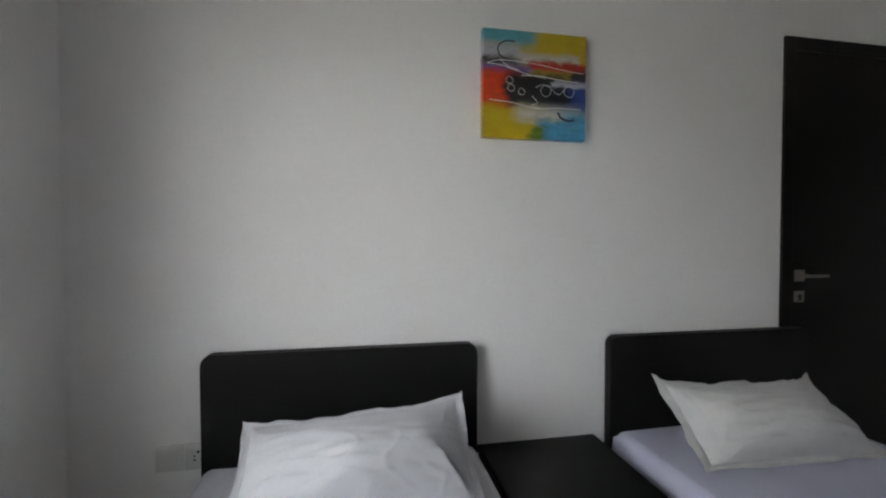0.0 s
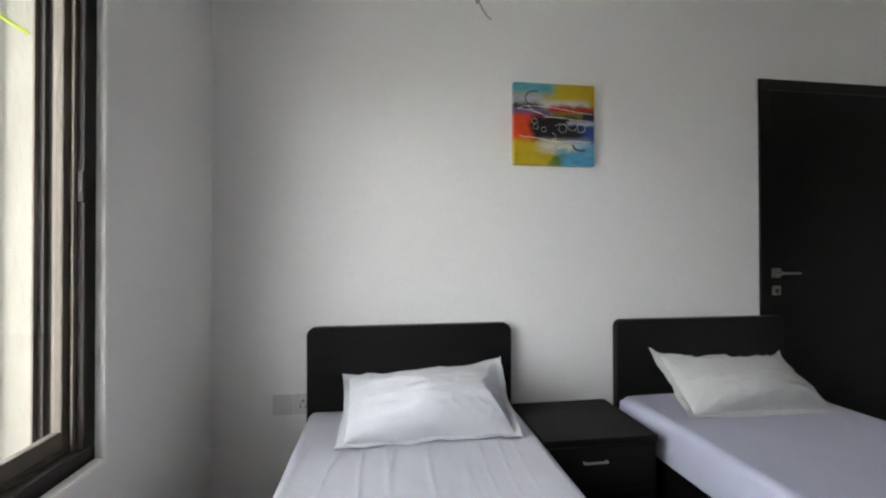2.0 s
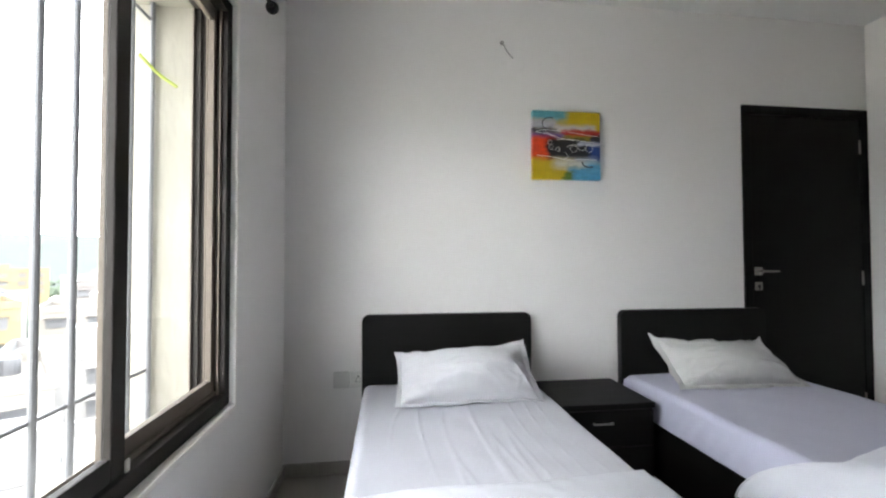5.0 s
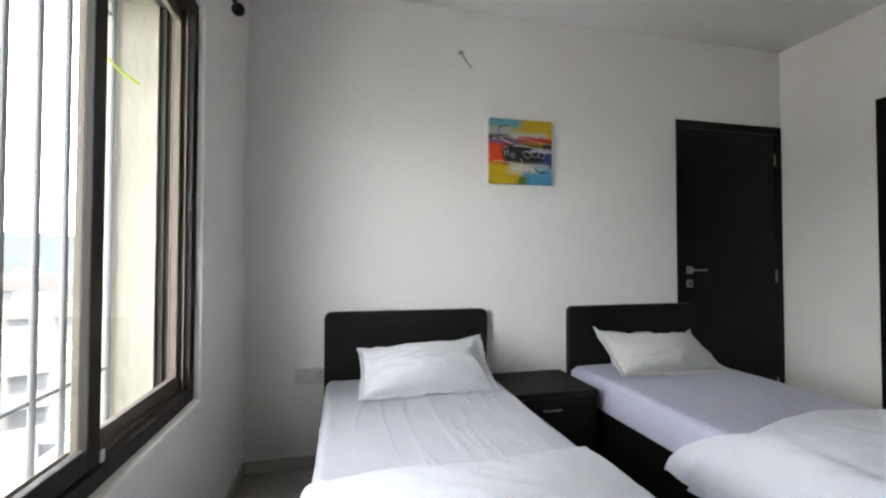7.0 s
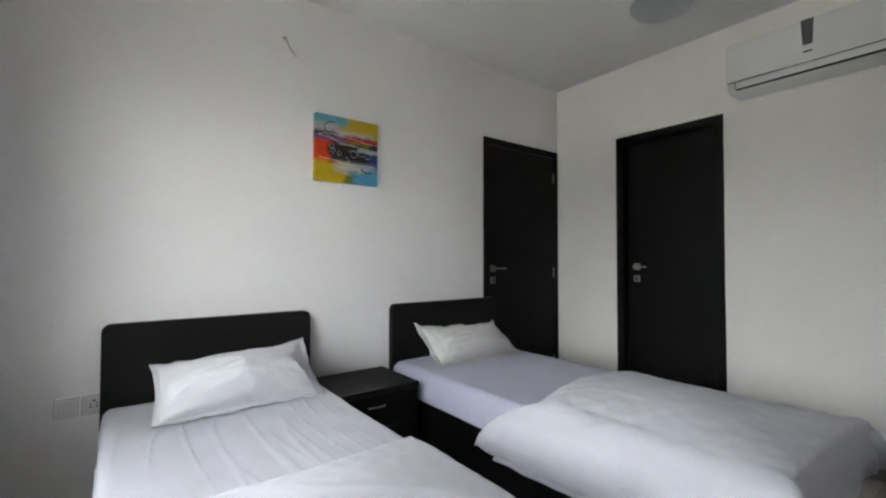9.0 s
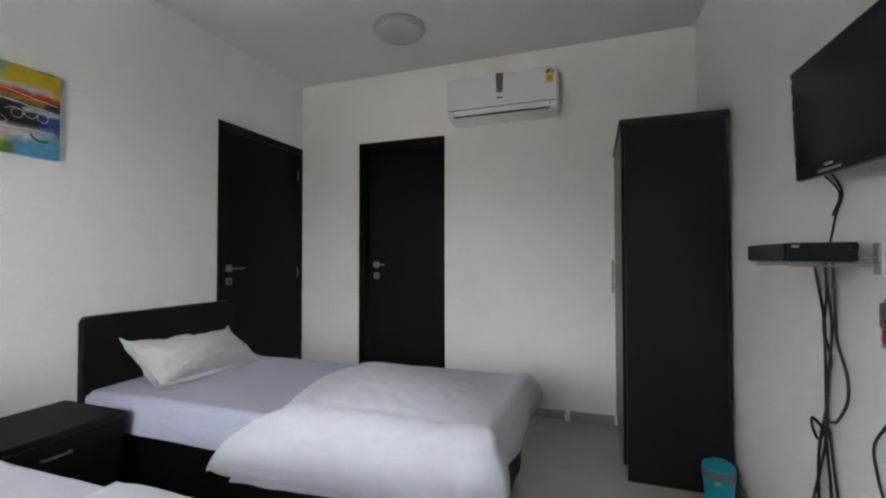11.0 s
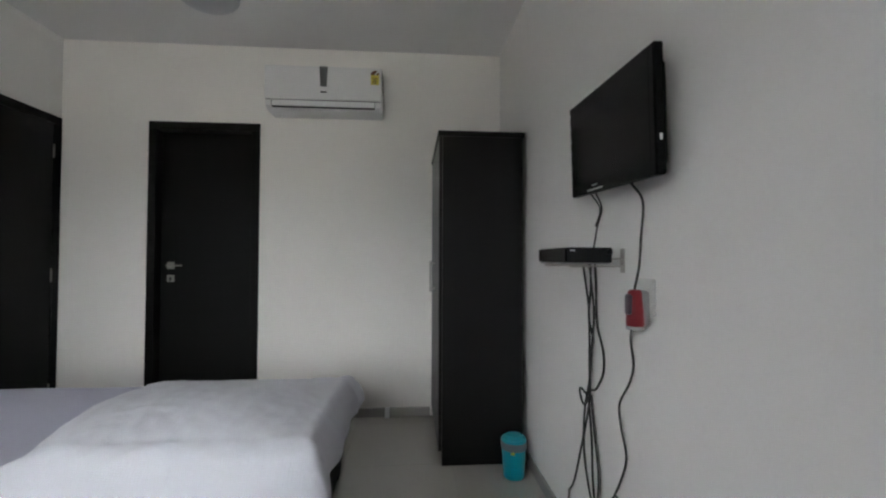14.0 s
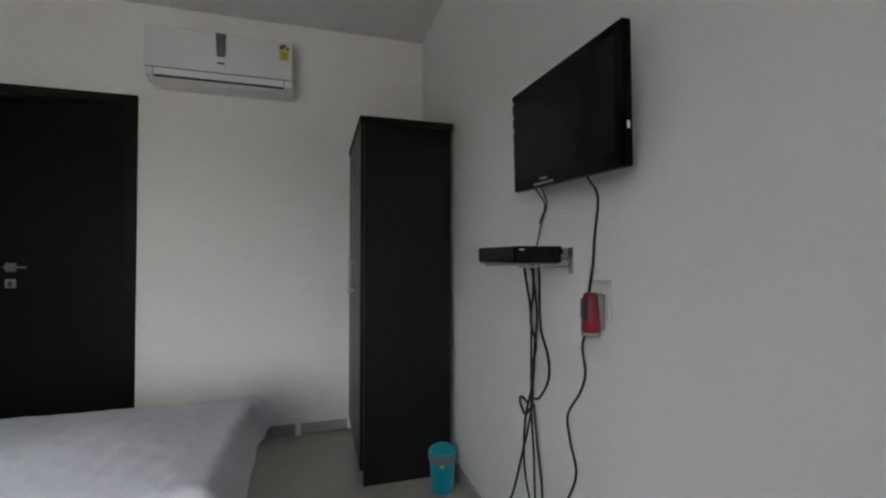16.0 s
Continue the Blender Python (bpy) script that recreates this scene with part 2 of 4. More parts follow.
def glass_material():
    n = Net("window_glass")
    tr = n.node("BsdfTransparent")
    gl = n.node("BsdfGlossy", Roughness=0.02)
    lw = n.node("LayerWeight", Blend=0.5)
    mx = n.node("MixShader")
    tr.inputs[0].default_value = (0.97, 0.97, 0.97, 1)
    n.link(n.math("ADD", n.math("MULTIPLY", n.math("POWER", lw.outputs["Facing"], 5.0), 0.22), 0.015), mx.inputs[0])
    n.link(tr.outputs[0], mx.inputs[1])
    n.link(gl.outputs[0], mx.inputs[2])
    n.link(mx.outputs[0], n.tree.nodes["Material Output"].inputs["Surface"])
    return n.mat


M_GLASS = glass_material()


# ---- mesh tools ----
def thing(name, label, category, at=(0, 0, 0), group="", kind=""):
    ob = tagged(new(name), label, category, group, kind)
    ob.empty_display_size = 0.1
    ob.location = at
    return ob


def mesh_of(bm, name, material, smooth=False):
    me = bpy.data.meshes.new(name)
    bmesh.ops.recalc_face_normals(bm, faces=bm.faces)
    if smooth:
        for f in bm.faces:
            f.smooth = True
    bm.to_mesh(me)
    bm.free()
    me.materials.append(material)
    if smooth:
        me.set_sharp_from_angle(angle=radians(38))
    return me


def part(name, bm, material, parent=None, label="", smooth=False):
    ob = new(name, mesh_of(bm, name, material, smooth))
    if parent:
        ob.parent = parent
    return tagged(ob, label)


def box(bm, lo, hi, bevel=0.0, seg=2):
    r = bmesh.ops.create_cube(bm, size=1)
    vs = r["verts"]
    for v in vs:
        for i in range(3):
            v.co[i] = lo[i] + (v.co[i] + 0.5) * (hi[i] - lo[i])
    if bevel:
        es = list({e for v in vs for e in v.link_edges})
        bmesh.ops.bevel(bm, geom=es, offset=bevel, segments=seg, affect="EDGES", profile=0.5)
    return bm


def B(lo, hi, bevel=0.0, seg=2):
    return box(bmesh.new(), lo, hi, bevel, seg)


def lathe(bm, profile, at=(0, 0, 0), n=32, axis="Z"):
    """Turn (radius, height) pairs round an axis."""
    rings = []
    for r, z in profile:
        ring = []
        for i in range(n):
            a = 2 * math.pi * i / n
            p = (r * math.cos(a), r * math.sin(a), z)
            p = p if axis == "Z" else (p[0], p[2], p[1]) if axis == "Y" else (p[2], p[0], p[1])
            ring.append(bm.verts.new([p[k] + at[k] for k in range(3)]))
        rings.append(ring)
    for a, b in zip(rings, rings[1:]):
        for i in range(n):
            bm.faces.new((a[i], a[(i + 1) % n], b[(i + 1) % n], b[i]))
    for ring in (rings[0], rings[-1]):
        if profile[0 if ring is rings[0] else -1][0] > 1e-4:
            bm.faces.new(ring)
    return bm


def spline(pts, steps=8):
    """Catmull-Rom points through pts."""
    P = [Vector(p) for p in pts]
    P = [2 * P[0] - P[1]] + P + [2 * P[-1] - P[-2]]
    out = []
    for i in range(1, len(P) - 2):
        a, b, c, d = P[i - 1:i + 3]
        for k in range(steps):
            t = k / steps
            out.append(0.5 * (2 * b + (c - a) * t + (2 * a - 5 * b + 4 * c - d) * t * t + (3 * b - a - 3 * c + d) * t ** 3))
    return out + [P[-2]]


def tube(bm, pts, r, n=8, steps=8):
    path = spline(pts, steps) if steps else [Vector(p) for p in pts]
    rings, up = [], Vector((0.13, 0.31, 0.94))
    for i, p in enumerate(path):
        d = (path[min(i + 1, len(path) - 1)] - path[max(i - 1, 0)]).normalized()
        s = d.cross(up)
        s = s.normalized() if s.length > 1e-3 else d.orthogonal().normalized()
        u = s.cross(d)
        rings.append([bm.verts.new(p + r * (math.cos(a) * s + math.sin(a) * u)) for a in (2 * math.pi * k / n for k in range(n))])
    for a, b in zip(rings, rings[1:]):
        for k in range(n):
            bm.faces.new((a[k], a[(k + 1) % n], b[(k + 1) % n], b[k]))
    bm.faces.new(rings[0])
    bm.faces.new(rings[-1])
    return bm


def grid_solid(bm, f, nu, nv, g=None):
    """A closed sheet: f(u, v) is the top, g(u, v) the underside."""
    top = [[bm.verts.new(f(i / nu, j / nv)) for j in range(nv + 1)] for i in range(nu + 1)]
    bot = [[bm.verts.new(g(i / nu, j / nv)) for j in range(nv + 1)] for i in range(nu + 1)]
    for i in range(nu):
        for j in range(nv):
            bm.faces.new((top[i][j], top[i + 1][j], top[i + 1][j + 1], top[i][j + 1]))
            bm.faces.new((bot[i][j], bot[i][j + 1], bot[i + 1][j + 1], bot[i + 1][j]))
    for i in range(nu):
        for j in (0, nv):
            bm.faces.new((top[i][j], bot[i][j], bot[i + 1][j], top[i + 1][j]))
    for j in range(nv):
        for i in (0, nu):
            bm.faces.new((top[i][j], top[i][j + 1], bot[i][j + 1], bot[i][j]))
    return bm


def rounded_panel(bm, x0, x1, z0, z1, y0, y1, r, seg=8):
    """An upright board with rounded top corners."""
    out = [(x0, z0), (x1, z0)]
    out += [(x1 - r + r * math.cos(a), z1 - r + r * math.sin(a)) for a in (math.pi / 2 * k / seg for k in range(seg + 1))]
    out += [(x0 + r - r * math.sin(a), z1 - r + r * math.cos(a)) for a in (math.pi / 2 * k / seg for k in range(seg + 1))]
    fr = [bm.verts.new((x, y0, z)) for x, z in out]
    bk = [bm.verts.new((x, y1, z)) for x, z in out]
    f0 = bm.faces.new(fr)
    bm.faces.new(bk[::-1])
    for k in range(len(out)):
        j = (k + 1) % len(out)
        bm.faces.new((fr[k], fr[j], bk[j], bk[k]))
    bmesh.ops.bevel(bm, geom=list(f0.edges), offset=0.004, segments=2, affect="EDGES")
    return bm


def wob(x, y, z, s, seed=0.0):
    return noise.noise(Vector((x * s + seed, y * s - seed, z * s + 2 * seed)))


# ---- the shell of the room ----
TH = 0.12
D1X0, D1X1, D1H = 2.188, 3.083, 2.10
D2Y0, D2Y1, D2H = 1.063, 1.820, 2.10
WY0, WY1, WZ0, WZ1 = 0.34, 1.655, 0.632, 2.075


def structure(name, bm, material, label, category):
    return tagged(part(name, bm, material), label, category, kind="structure")


bm = bmesh.new()
box(bm, (XW - TH, YN, -0.1), (D1X0, YN + TH, ZC + 0.1))
box(bm, (D1X0, YN, D1H), (D1X1, YN + TH, ZC + 0.1))
box(bm, (D1X1, YN, -0.1), (XE + TH, YN + TH, ZC + 0.1))
structure("wall_north", bm, M_WALL, "off-white painted wall behind the two beds", "wall")

bm = bmesh.new()
box(bm, (XE, YS - TH, -0.1), (XE + TH, D2Y0, ZC + 0.1))
box(bm, (XE, D2Y0, D2H), (XE + TH, D2Y1, ZC + 0.1))
box(bm, (XE, D2Y1, -0.1), (XE + TH, YN, ZC + 0.1))
structure("wall_east", bm, M_WALL_CREAM, "warm white painted wall with the bathroom door", "wall")

structure("wall_south", B((XW - TH, YS - TH, -0.1), (XE, YS, ZC + 0.1)), M_WALL, "off-white painted wall carrying the television", "wall")

bm = bmesh.new()
WT = 0.15
box(bm, (XW - WT, YS, -0.1), (XW, WY0, ZC + 0.1))
box(bm, (XW - WT, WY1, -0.1), (XW, YN, ZC + 0.1))
box(bm, (XW - WT, WY0, -0.1), (XW, WY1, WZ0))
box(bm, (XW - WT, WY0, WZ1), (XW, WY1, ZC + 0.1))
structure("wall_west", bm, M_WALL, "off-white painted wall with the sliding window", "wall")

structure("ceiling", B((XW, YS, ZC), (XE, YN, ZC + 0.1)), M_CEIL, "plain off-white painted ceiling", "ceiling")

for nm, lo, hi in (
    ("baseboard_north", (XW + 0.012, YN - 0.012, 0), (D1X0, YN, 0.065)),
    ("baseboard_west", (XW, YS + 0.012, 0), (XW + 0.012, YN, 0.065)),
    ("baseboard_south", (XW, YS, 0), (2.31, YS + 0.012, 0.065)),
    ("baseboard_east_a", (XE - 0.012, -0.16, 0), (XE, D2Y0, 0.065)),
    ("baseboard_east_b", (XE - 0.012, D2Y1, 0), (XE, YN - 0.012, 0.065)),
):
    structure(nm, B(lo, hi, 0.002, 1), M_SKIRT, "grey-beige polished tile skirting along the wall", "baseboard")


# ---- doors ----
def door_hardware(parent, side, z, flip):
    """Square rosette with a lever, and a square key rosette below; side 'y' faces -y, 'x' faces -x."""
    def put(bm):
        if side == "x":
            bm.transform(Matrix.Rotation(radians(-90), 4, "Z"))
        return bm
    h = part("handle", put(B((-0.025, -0.010, -0.025), (0.025, 0, 0.025), 0.003)), M_LATCH, parent, "brushed steel square rosette")
    h.location = (0, 0, z)
    bm = bmesh.new()
    lathe(bm, [(0.009, -0.045), (0.009, -0.008)], n=14, axis="Y")
    box(bm, (-0.010, -0.056, -0.0055), (0.098, -0.046, 0.0055), 0.003)
    part("lever", put(bm), M_LATCH, h, "steel lever")
    k = part("lock_plate", put(B((-0.025, -0.008, -0.025), (0.025, 0, 0.025), 0.003)), M_LATCH, parent, "brushed steel key rosette")
    k.location = (0, 0, z - 0.092)
    bm = bmesh.new()
    lathe(bm, [(0.010, -0.012), (0.010, -0.007)], n=16, axis="Y")
    box(bm, (-0.0045, -0.0125, -0.018), (0.0045, -0.0085, 0.0))
    part("keyhole", put(bm), M_DARKSLOT, k)


def make_door(name, label, x0, x1, height, recess, side, jamb=0.055):
    """Door in local axes: width along +x, the room towards -y; turned for the east wall."""
    d = thing(name, label, "door", kind="structure")
    w = x1 - x0

    def put(bm):
        if side == "x":
            bm.transform(Matrix.Rotation(radians(-90), 4, "Z"))
        return bm
    for lo, hi in (((0, -0.012, 0), (jamb, TH, height - jamb)), ((w - jamb, -0.012, 0), (w, TH, height - jamb)), ((0, -0.012, height - jamb), (w, TH, height))):
        part("door_frame", put(B(lo, hi, 0.003)), M_WENGE if hi[2] < height else M_WENGE_X, d)
    leaf = part("door_leaf", put(B((jamb + 0.003, recess, 0.006), (w - jamb - 0.003, recess + 0.035, height - jamb - 0.003), 0.002)), M_WENGE, d, "dark wenge laminate leaf")
    # unseen full panel added behind the leaf to block sky light at the gaps
    part("back_lining", put(B((jamb - 0.002, recess + 0.036, 0.0), (w - jamb + 0.002, recess + 0.050, height - jamb + 0.002))), M_WENGE, d)
    part("threshold", put(B((jamb, recess + 0.001, -0.01), (w - jamb, TH, 0.004))), M_SKIRT, d, "tile threshold")
    for z in (1.86, 1.02, 0.25):
        bm = bmesh.new()
        if recess < 0.02:
            box(bm, (w - jamb - 0.007, recess - 0.003, z - 0.045), (w - jamb + 0.007, recess + 0.001, z + 0.045), 0.001, 1)
            lathe(bm, [(0.0045, z - 0.045), (0.0045, z + 0.045)], at=(w - jamb, recess - 0.004, 0), n=10)
            part("hinge", put(bm), M_HINGE, d, "dull steel butt hinge")
        else:
            bm.free()
    return d, leaf


door_1, leaf = make_door("door_1", "closed dark wenge laminate door with steel lever", D1X0, D1X1, D1H, -0.004, "y")
door_1.location = (D1X0, YN, 0)
door_hardware(leaf, "y", 1.068, False)
for ch in leaf.children:
    ch.location.x, ch.location.y = 2.282 - D1X0, -0.004

door_2, leaf = make_door("door_2", "closed dark wenge laminate door set deep in its frame", -D2Y1, -D2Y0, D2H, 0.06, "x")
door_2.location = (XE, D2Y1, 0)
door_hardware(leaf, "x", 1.085, False)
for ch in leaf.children:
    ch.location.x, ch.location.y = 0.06, 1.690 - D2Y1


# ---- sliding window ----
def make_window():
    w = thing("window_1", "dark brown aluminium sliding window with clear glass", "window", kind="structure")
    xf = XW - 0.014
    d = 0.115
    f = 0.045
    part("window_frame", B((xf - d, WY0, WZ0), (xf, WY1, WZ0 + f), 0.003), M_ALU, w)
    part("window_frame", B((xf - d, WY0, WZ1 - f), (xf, WY1, WZ1), 0.003), M_ALU, w)
    part("window_frame", B((xf - d, WY0, WZ0 + f), (xf, WY0 + f, WZ1 - f), 0.003), M_ALU, w)
    part("window_frame", B((xf - d, WY1 - f, WZ0 + f), (xf, WY1, WZ1 - f), 0.003), M_ALU, w)
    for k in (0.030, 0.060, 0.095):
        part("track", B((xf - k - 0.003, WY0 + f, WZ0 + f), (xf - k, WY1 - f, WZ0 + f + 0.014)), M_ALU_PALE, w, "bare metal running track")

    def sash(y0, y1, x, st, mat):
        z0, z1 = WZ0 + f + 0.006, WZ1 - f - 0.004
        s = part("sash", B((x - 0.022, y0, z0), (x, y0 + st, z1), 0.003), mat, w, "sliding aluminium sash")
        part("stile", B((x - 0.022, y1 - st, z0), (x, y1, z1), 0.003), mat, s)
        part("rail", B((x - 0.021, y0 + st, z0), (x - 0.001, y1 - st, z0 + 0.05), 0.003), mat, s)
        part("rail", B((x - 0.021, y0 + st, z1 - 0.045), (x - 0.001, y1 - st, z1), 0.003), mat, s)
        p = part("pane", B((x - 0.013, y0 + st - 0.005, z0 + 0.045), (x - 0.008, y1 - st + 0.005, z1 - 0.04)), M_GLASS, s, "clear glass pane")
        p.visible_shadow = False
        return s
    sash(0.397, 1.053, xf - 0.006, 0.049, M_ALU)
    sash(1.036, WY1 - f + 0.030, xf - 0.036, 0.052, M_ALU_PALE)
    sash(WY0 + f - 0.002, 0.745, xf - 0.066, 0.060, M_ALU)
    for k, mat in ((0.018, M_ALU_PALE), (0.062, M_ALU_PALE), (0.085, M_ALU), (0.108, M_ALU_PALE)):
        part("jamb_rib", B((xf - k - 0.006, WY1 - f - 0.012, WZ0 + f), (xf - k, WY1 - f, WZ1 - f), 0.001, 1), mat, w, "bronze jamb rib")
    part("latch", B((xf - 0.010, WY1 - f - 0.012, 1.31), (xf + 0.004, WY1 - f + 0.012, 1.39), 0.003), M_ALU, w, "black sliding latch")
    part("weather_strip", B((xf - 0.004, 1.044, WZ0 + f + 0.006), (xf + 0.002, 1.059, WZ0 + f + 0.034), 0.003), M_WHITEP, w, "white plastic corner stop")
    # a smooth plaster band, a little proud of the wall, frames the opening
    part("plaster_band", B((XW - 0.016, WY1 + 0.001, WZ0 - 0.020), (XW + 0.007, WY1 + 0.022, WZ1 + 0.022), 0.004), M_WALL_CREAM, w, "smooth white plaster edge")
    part("plaster_band", B((XW - 0.016, WY0 - 0.022, WZ1 + 0.001), (XW + 0.007, WY1, WZ1 + 0.022), 0.004), M_WALL_CREAM, w, "smooth white plaster edge")
    part("plaster_band", B((XW - 0.016, WY0 - 0.022, WZ0 - 0.020), (XW + 0.007, WY0 - 0.001, WZ1), 0.004), M_WALL_CREAM, w, "smooth white plaster edge")
    part("window_sill", B((XW - 0.016, WY0 - 0.001, WZ0 - 0.020), (XW + 0.011, WY1, WZ0 - 0.001), 0.004), M_WALL_CREAM, w, "painted plaster sill")
    return w


make_window()


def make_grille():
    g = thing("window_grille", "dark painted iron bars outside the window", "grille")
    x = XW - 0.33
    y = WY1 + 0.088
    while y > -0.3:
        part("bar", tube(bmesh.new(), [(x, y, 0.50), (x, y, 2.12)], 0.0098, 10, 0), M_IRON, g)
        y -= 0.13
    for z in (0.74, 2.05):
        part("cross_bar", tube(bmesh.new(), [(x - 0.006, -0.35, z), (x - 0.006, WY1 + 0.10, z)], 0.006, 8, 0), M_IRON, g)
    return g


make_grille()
bm = bmesh.new()
box(bm, (XW - 0.44, WY1 + 0.105, -0.2), (XW - WT, WY1 + 0.30, 2.9))
box(bm, (XW - 0.44, -0.75, 2.115), (XW - WT, WY1 + 0.105, 2.30))
box(bm, (XW - 0.44, -0.75, 0.30), (XW - WT, WY1 + 0.105, 0.50))
tagged(part("exterior_fin", bm, M_RENDER), "cream rough-rendered concrete surround outside the window", "facade", kind="structure")
cord = thing("cord", "short neon yellow cord tied to the grille", "cord")
part("strand", tube(bmesh.new(), [(-0.775, 1.745, 1.80), (-0.82, 1.70, 1.83), (-0.865, 1.66, 1.88)], 0.006, 8, 6), M_STRING, cord)


def make_rod():
    r = thing("curtain_rod", "black metal curtain rod on a wall bracket", "curtain rod")
    x, z, ye = XW + 0.085, 2.165, 1.80
    part("rod", tube(bmesh.new(), [(x, -0.45, z), (x, ye - 0.02, z)], 0.009, 12, 0), M_BLACK, r)
    part("finial", lathe(bmesh.new(), [(0.004, -0.03), (0.013, -0.026), (0.013, -0.015), (0.020, -0.012), (0.026, 0.0), (0.025, 0.012), (0.016, 0.022), (0.002, 0.026)], at=(x, ye, z), n=20, axis="Y"), M_BLACK, r, "round black end knob", True)
    for y in (ye - 0.09, -0.36):
        bm = bmesh.new()
        lathe(bm, [(0.022, 0), (0.022, 0.006), (0.008, 0.010), (0.007, 0.085)], at=(XW, y, z), n=16, axis="X")
        lathe(bm, [(0.013, -0.008), (0.013, 0.008)], at=(x, y, z), n=16, axis="Y")
        part("bracket", bm, M_BLACK, r, "", True)


make_rod()


# ---- beds ----
def make_bed(name_label, x0):
    """Bed frame in local axes: x across from the headboard's corner, y = 0 at the wall, foot towards -y."""
    b = thing("bed_frame", name_label, "bed", group="twin beds")
    W, L = 0.934, 2.055
    part("headboard", rounded_panel(bmesh.new(), 0, W, 0.02, 0.847, -0.052, -0.012, 0.036), M_WENGE_X, b, "dark wenge headboard with rounded corners")
    part("side_rail", B((0.004, -L + 0.03, 0.05), (0.030, -0.052, 0.315), 0.003), M_WENGE_Y, b)
    part("side_rail", B((W - 0.030, -L + 0.03, 0.05), (W - 0.004, -0.052, 0.315), 0.003), M_WENGE_Y, b)
    part("footboard", B((0.004, -L, 0.03), (W - 0.004, -L + 0.03, 0.33), 0.004), M_WENGE_X, b)
    part("slat_base", B((0.030, -L + 0.03, 0.27), (W - 0.030, -0.052, 0.30)), M_WENGE_Y, b)
    for x in (0.01, W - 0.07):
        for y in (-L + 0.004, -0.10):
            part("leg", B((x, y, 0.0), (x + 0.06, y + 0.06, 0.06), 0.003), M_WENGE, b)
    b.location = (x0, YN, 0)
    return b


BED1, BED2 = -0.120, 1.349
bed = make_bed("dark wenge single bed with plain headboard", BED1)
copy_thing(bed, pose(BED2, YN, 0))


def make_mattress(x0, material, label, seed, crease):
    """Mattress under a fitted sheet, with long creases pulled down the bed."""
    m = thing("mattress", label, "mattress", group="mattresses")
    xa, xb, ya, yb, z0, z1 = x0 + 0.012, x0 + 0.922, 0.385, YN - 0.056, 0.3015, 0.487
    nu, nv = 130, 110
    r = 0.035

    def top(u, v):
        x, y = xa + (xb - xa) * u, ya + (yb - ya) * v
        dx, dy = min(x - xa, xb - x), min(y - ya, yb - y)
        e = 0.0
        for q in (dx, dy):
            if q < r:
                e += r - math.sqrt(max(0.0, r * r - (r - q) ** 2))
        k = min(1, dx / 0.05, dy / 0.05)
        bend = 0.04 * math.sin(y * 3 + seed)
        line = noise.noise(Vector(((x + bend) * 15 + seed, y * 0.8, seed)))
        ridge = max(0.0, 1 - abs(line) * 9) ** 1.5 * max(0.0, 0.5 + noise.noise(Vector((x * 2, y * 2.5, seed + 9))))
        z = z1 - min(e, 0.03) + k * crease * (0.0055 * ridge + 0.006 * wob(x, y, 0, 7, seed)) + 0.006 * wob(x, y, 0, 2.5, seed)
        return (x, y, z)
    part("fitted_sheet", grid_solid(bmesh.new(), top, nu, nv, lambda u, v: (xa + (xb - xa) * u, ya + (yb - ya) * v, z1 - 0.034)), material, m, "", True)

    def side(u, v):
        # a soft wall of cloth round the four sides
        per = u * 4
        i, f = int(per) % 4, per - int(per)
        c = [(xa, ya), (xb, ya), (xb, yb), (xa, yb), (xa, ya)]
        x = c[i][0] + (c[i + 1][0] - c[i][0]) * f
        y = c[i][1] + (c[i + 1][1] - c[i][1]) * f
        nx, ny = ((0, -1), (1, 0), (0, 1), (-1, 0))[i]
        z = z0 + (z1 - 0.03 - z0) * v
        o = 0.006 * math.sin(math.pi * v) + 0.007 * wob(x * 3 + y * 3, z * 0.6, seed, 4, seed) * math.sin(math.pi * min(f, 1 - f) * 2 + 0.2)
        pull = noise.noise(Vector(((x + y) * 13 + 9 * z + seed, z * 3, seed)))
        o += 0.007 * max(0.0, 1 - abs(pull) * 5) * math.sin(math.pi * v)
        return (x + nx * o, y + ny * o, z)
    bm = bmesh.new()
    n1, n2 = 360, 14
    rows = [[bm.verts.new(side(i / n1, j / n2)) for j in range(n2 + 1)] for i in range(n1)]
    for i in range(n1):
        for j in range(n2):
            a, b = rows[i], rows[(i + 1) % n1]
            bm.faces.new((a[j], b[j], b[j + 1], a[j + 1]))
    bm.faces.new([rows[i][0] for i in range(n1)])
    part("sheet_side", bm, material, m, "", True)
    return m


make_mattress(BED1, M_SHEET1, "mattress under a creased white cotton sheet", 3.1, 1.0)
make_mattress(BED2, M_SHEET2, "mattress under a smooth pale lilac sheet", 8.7, 0.25)


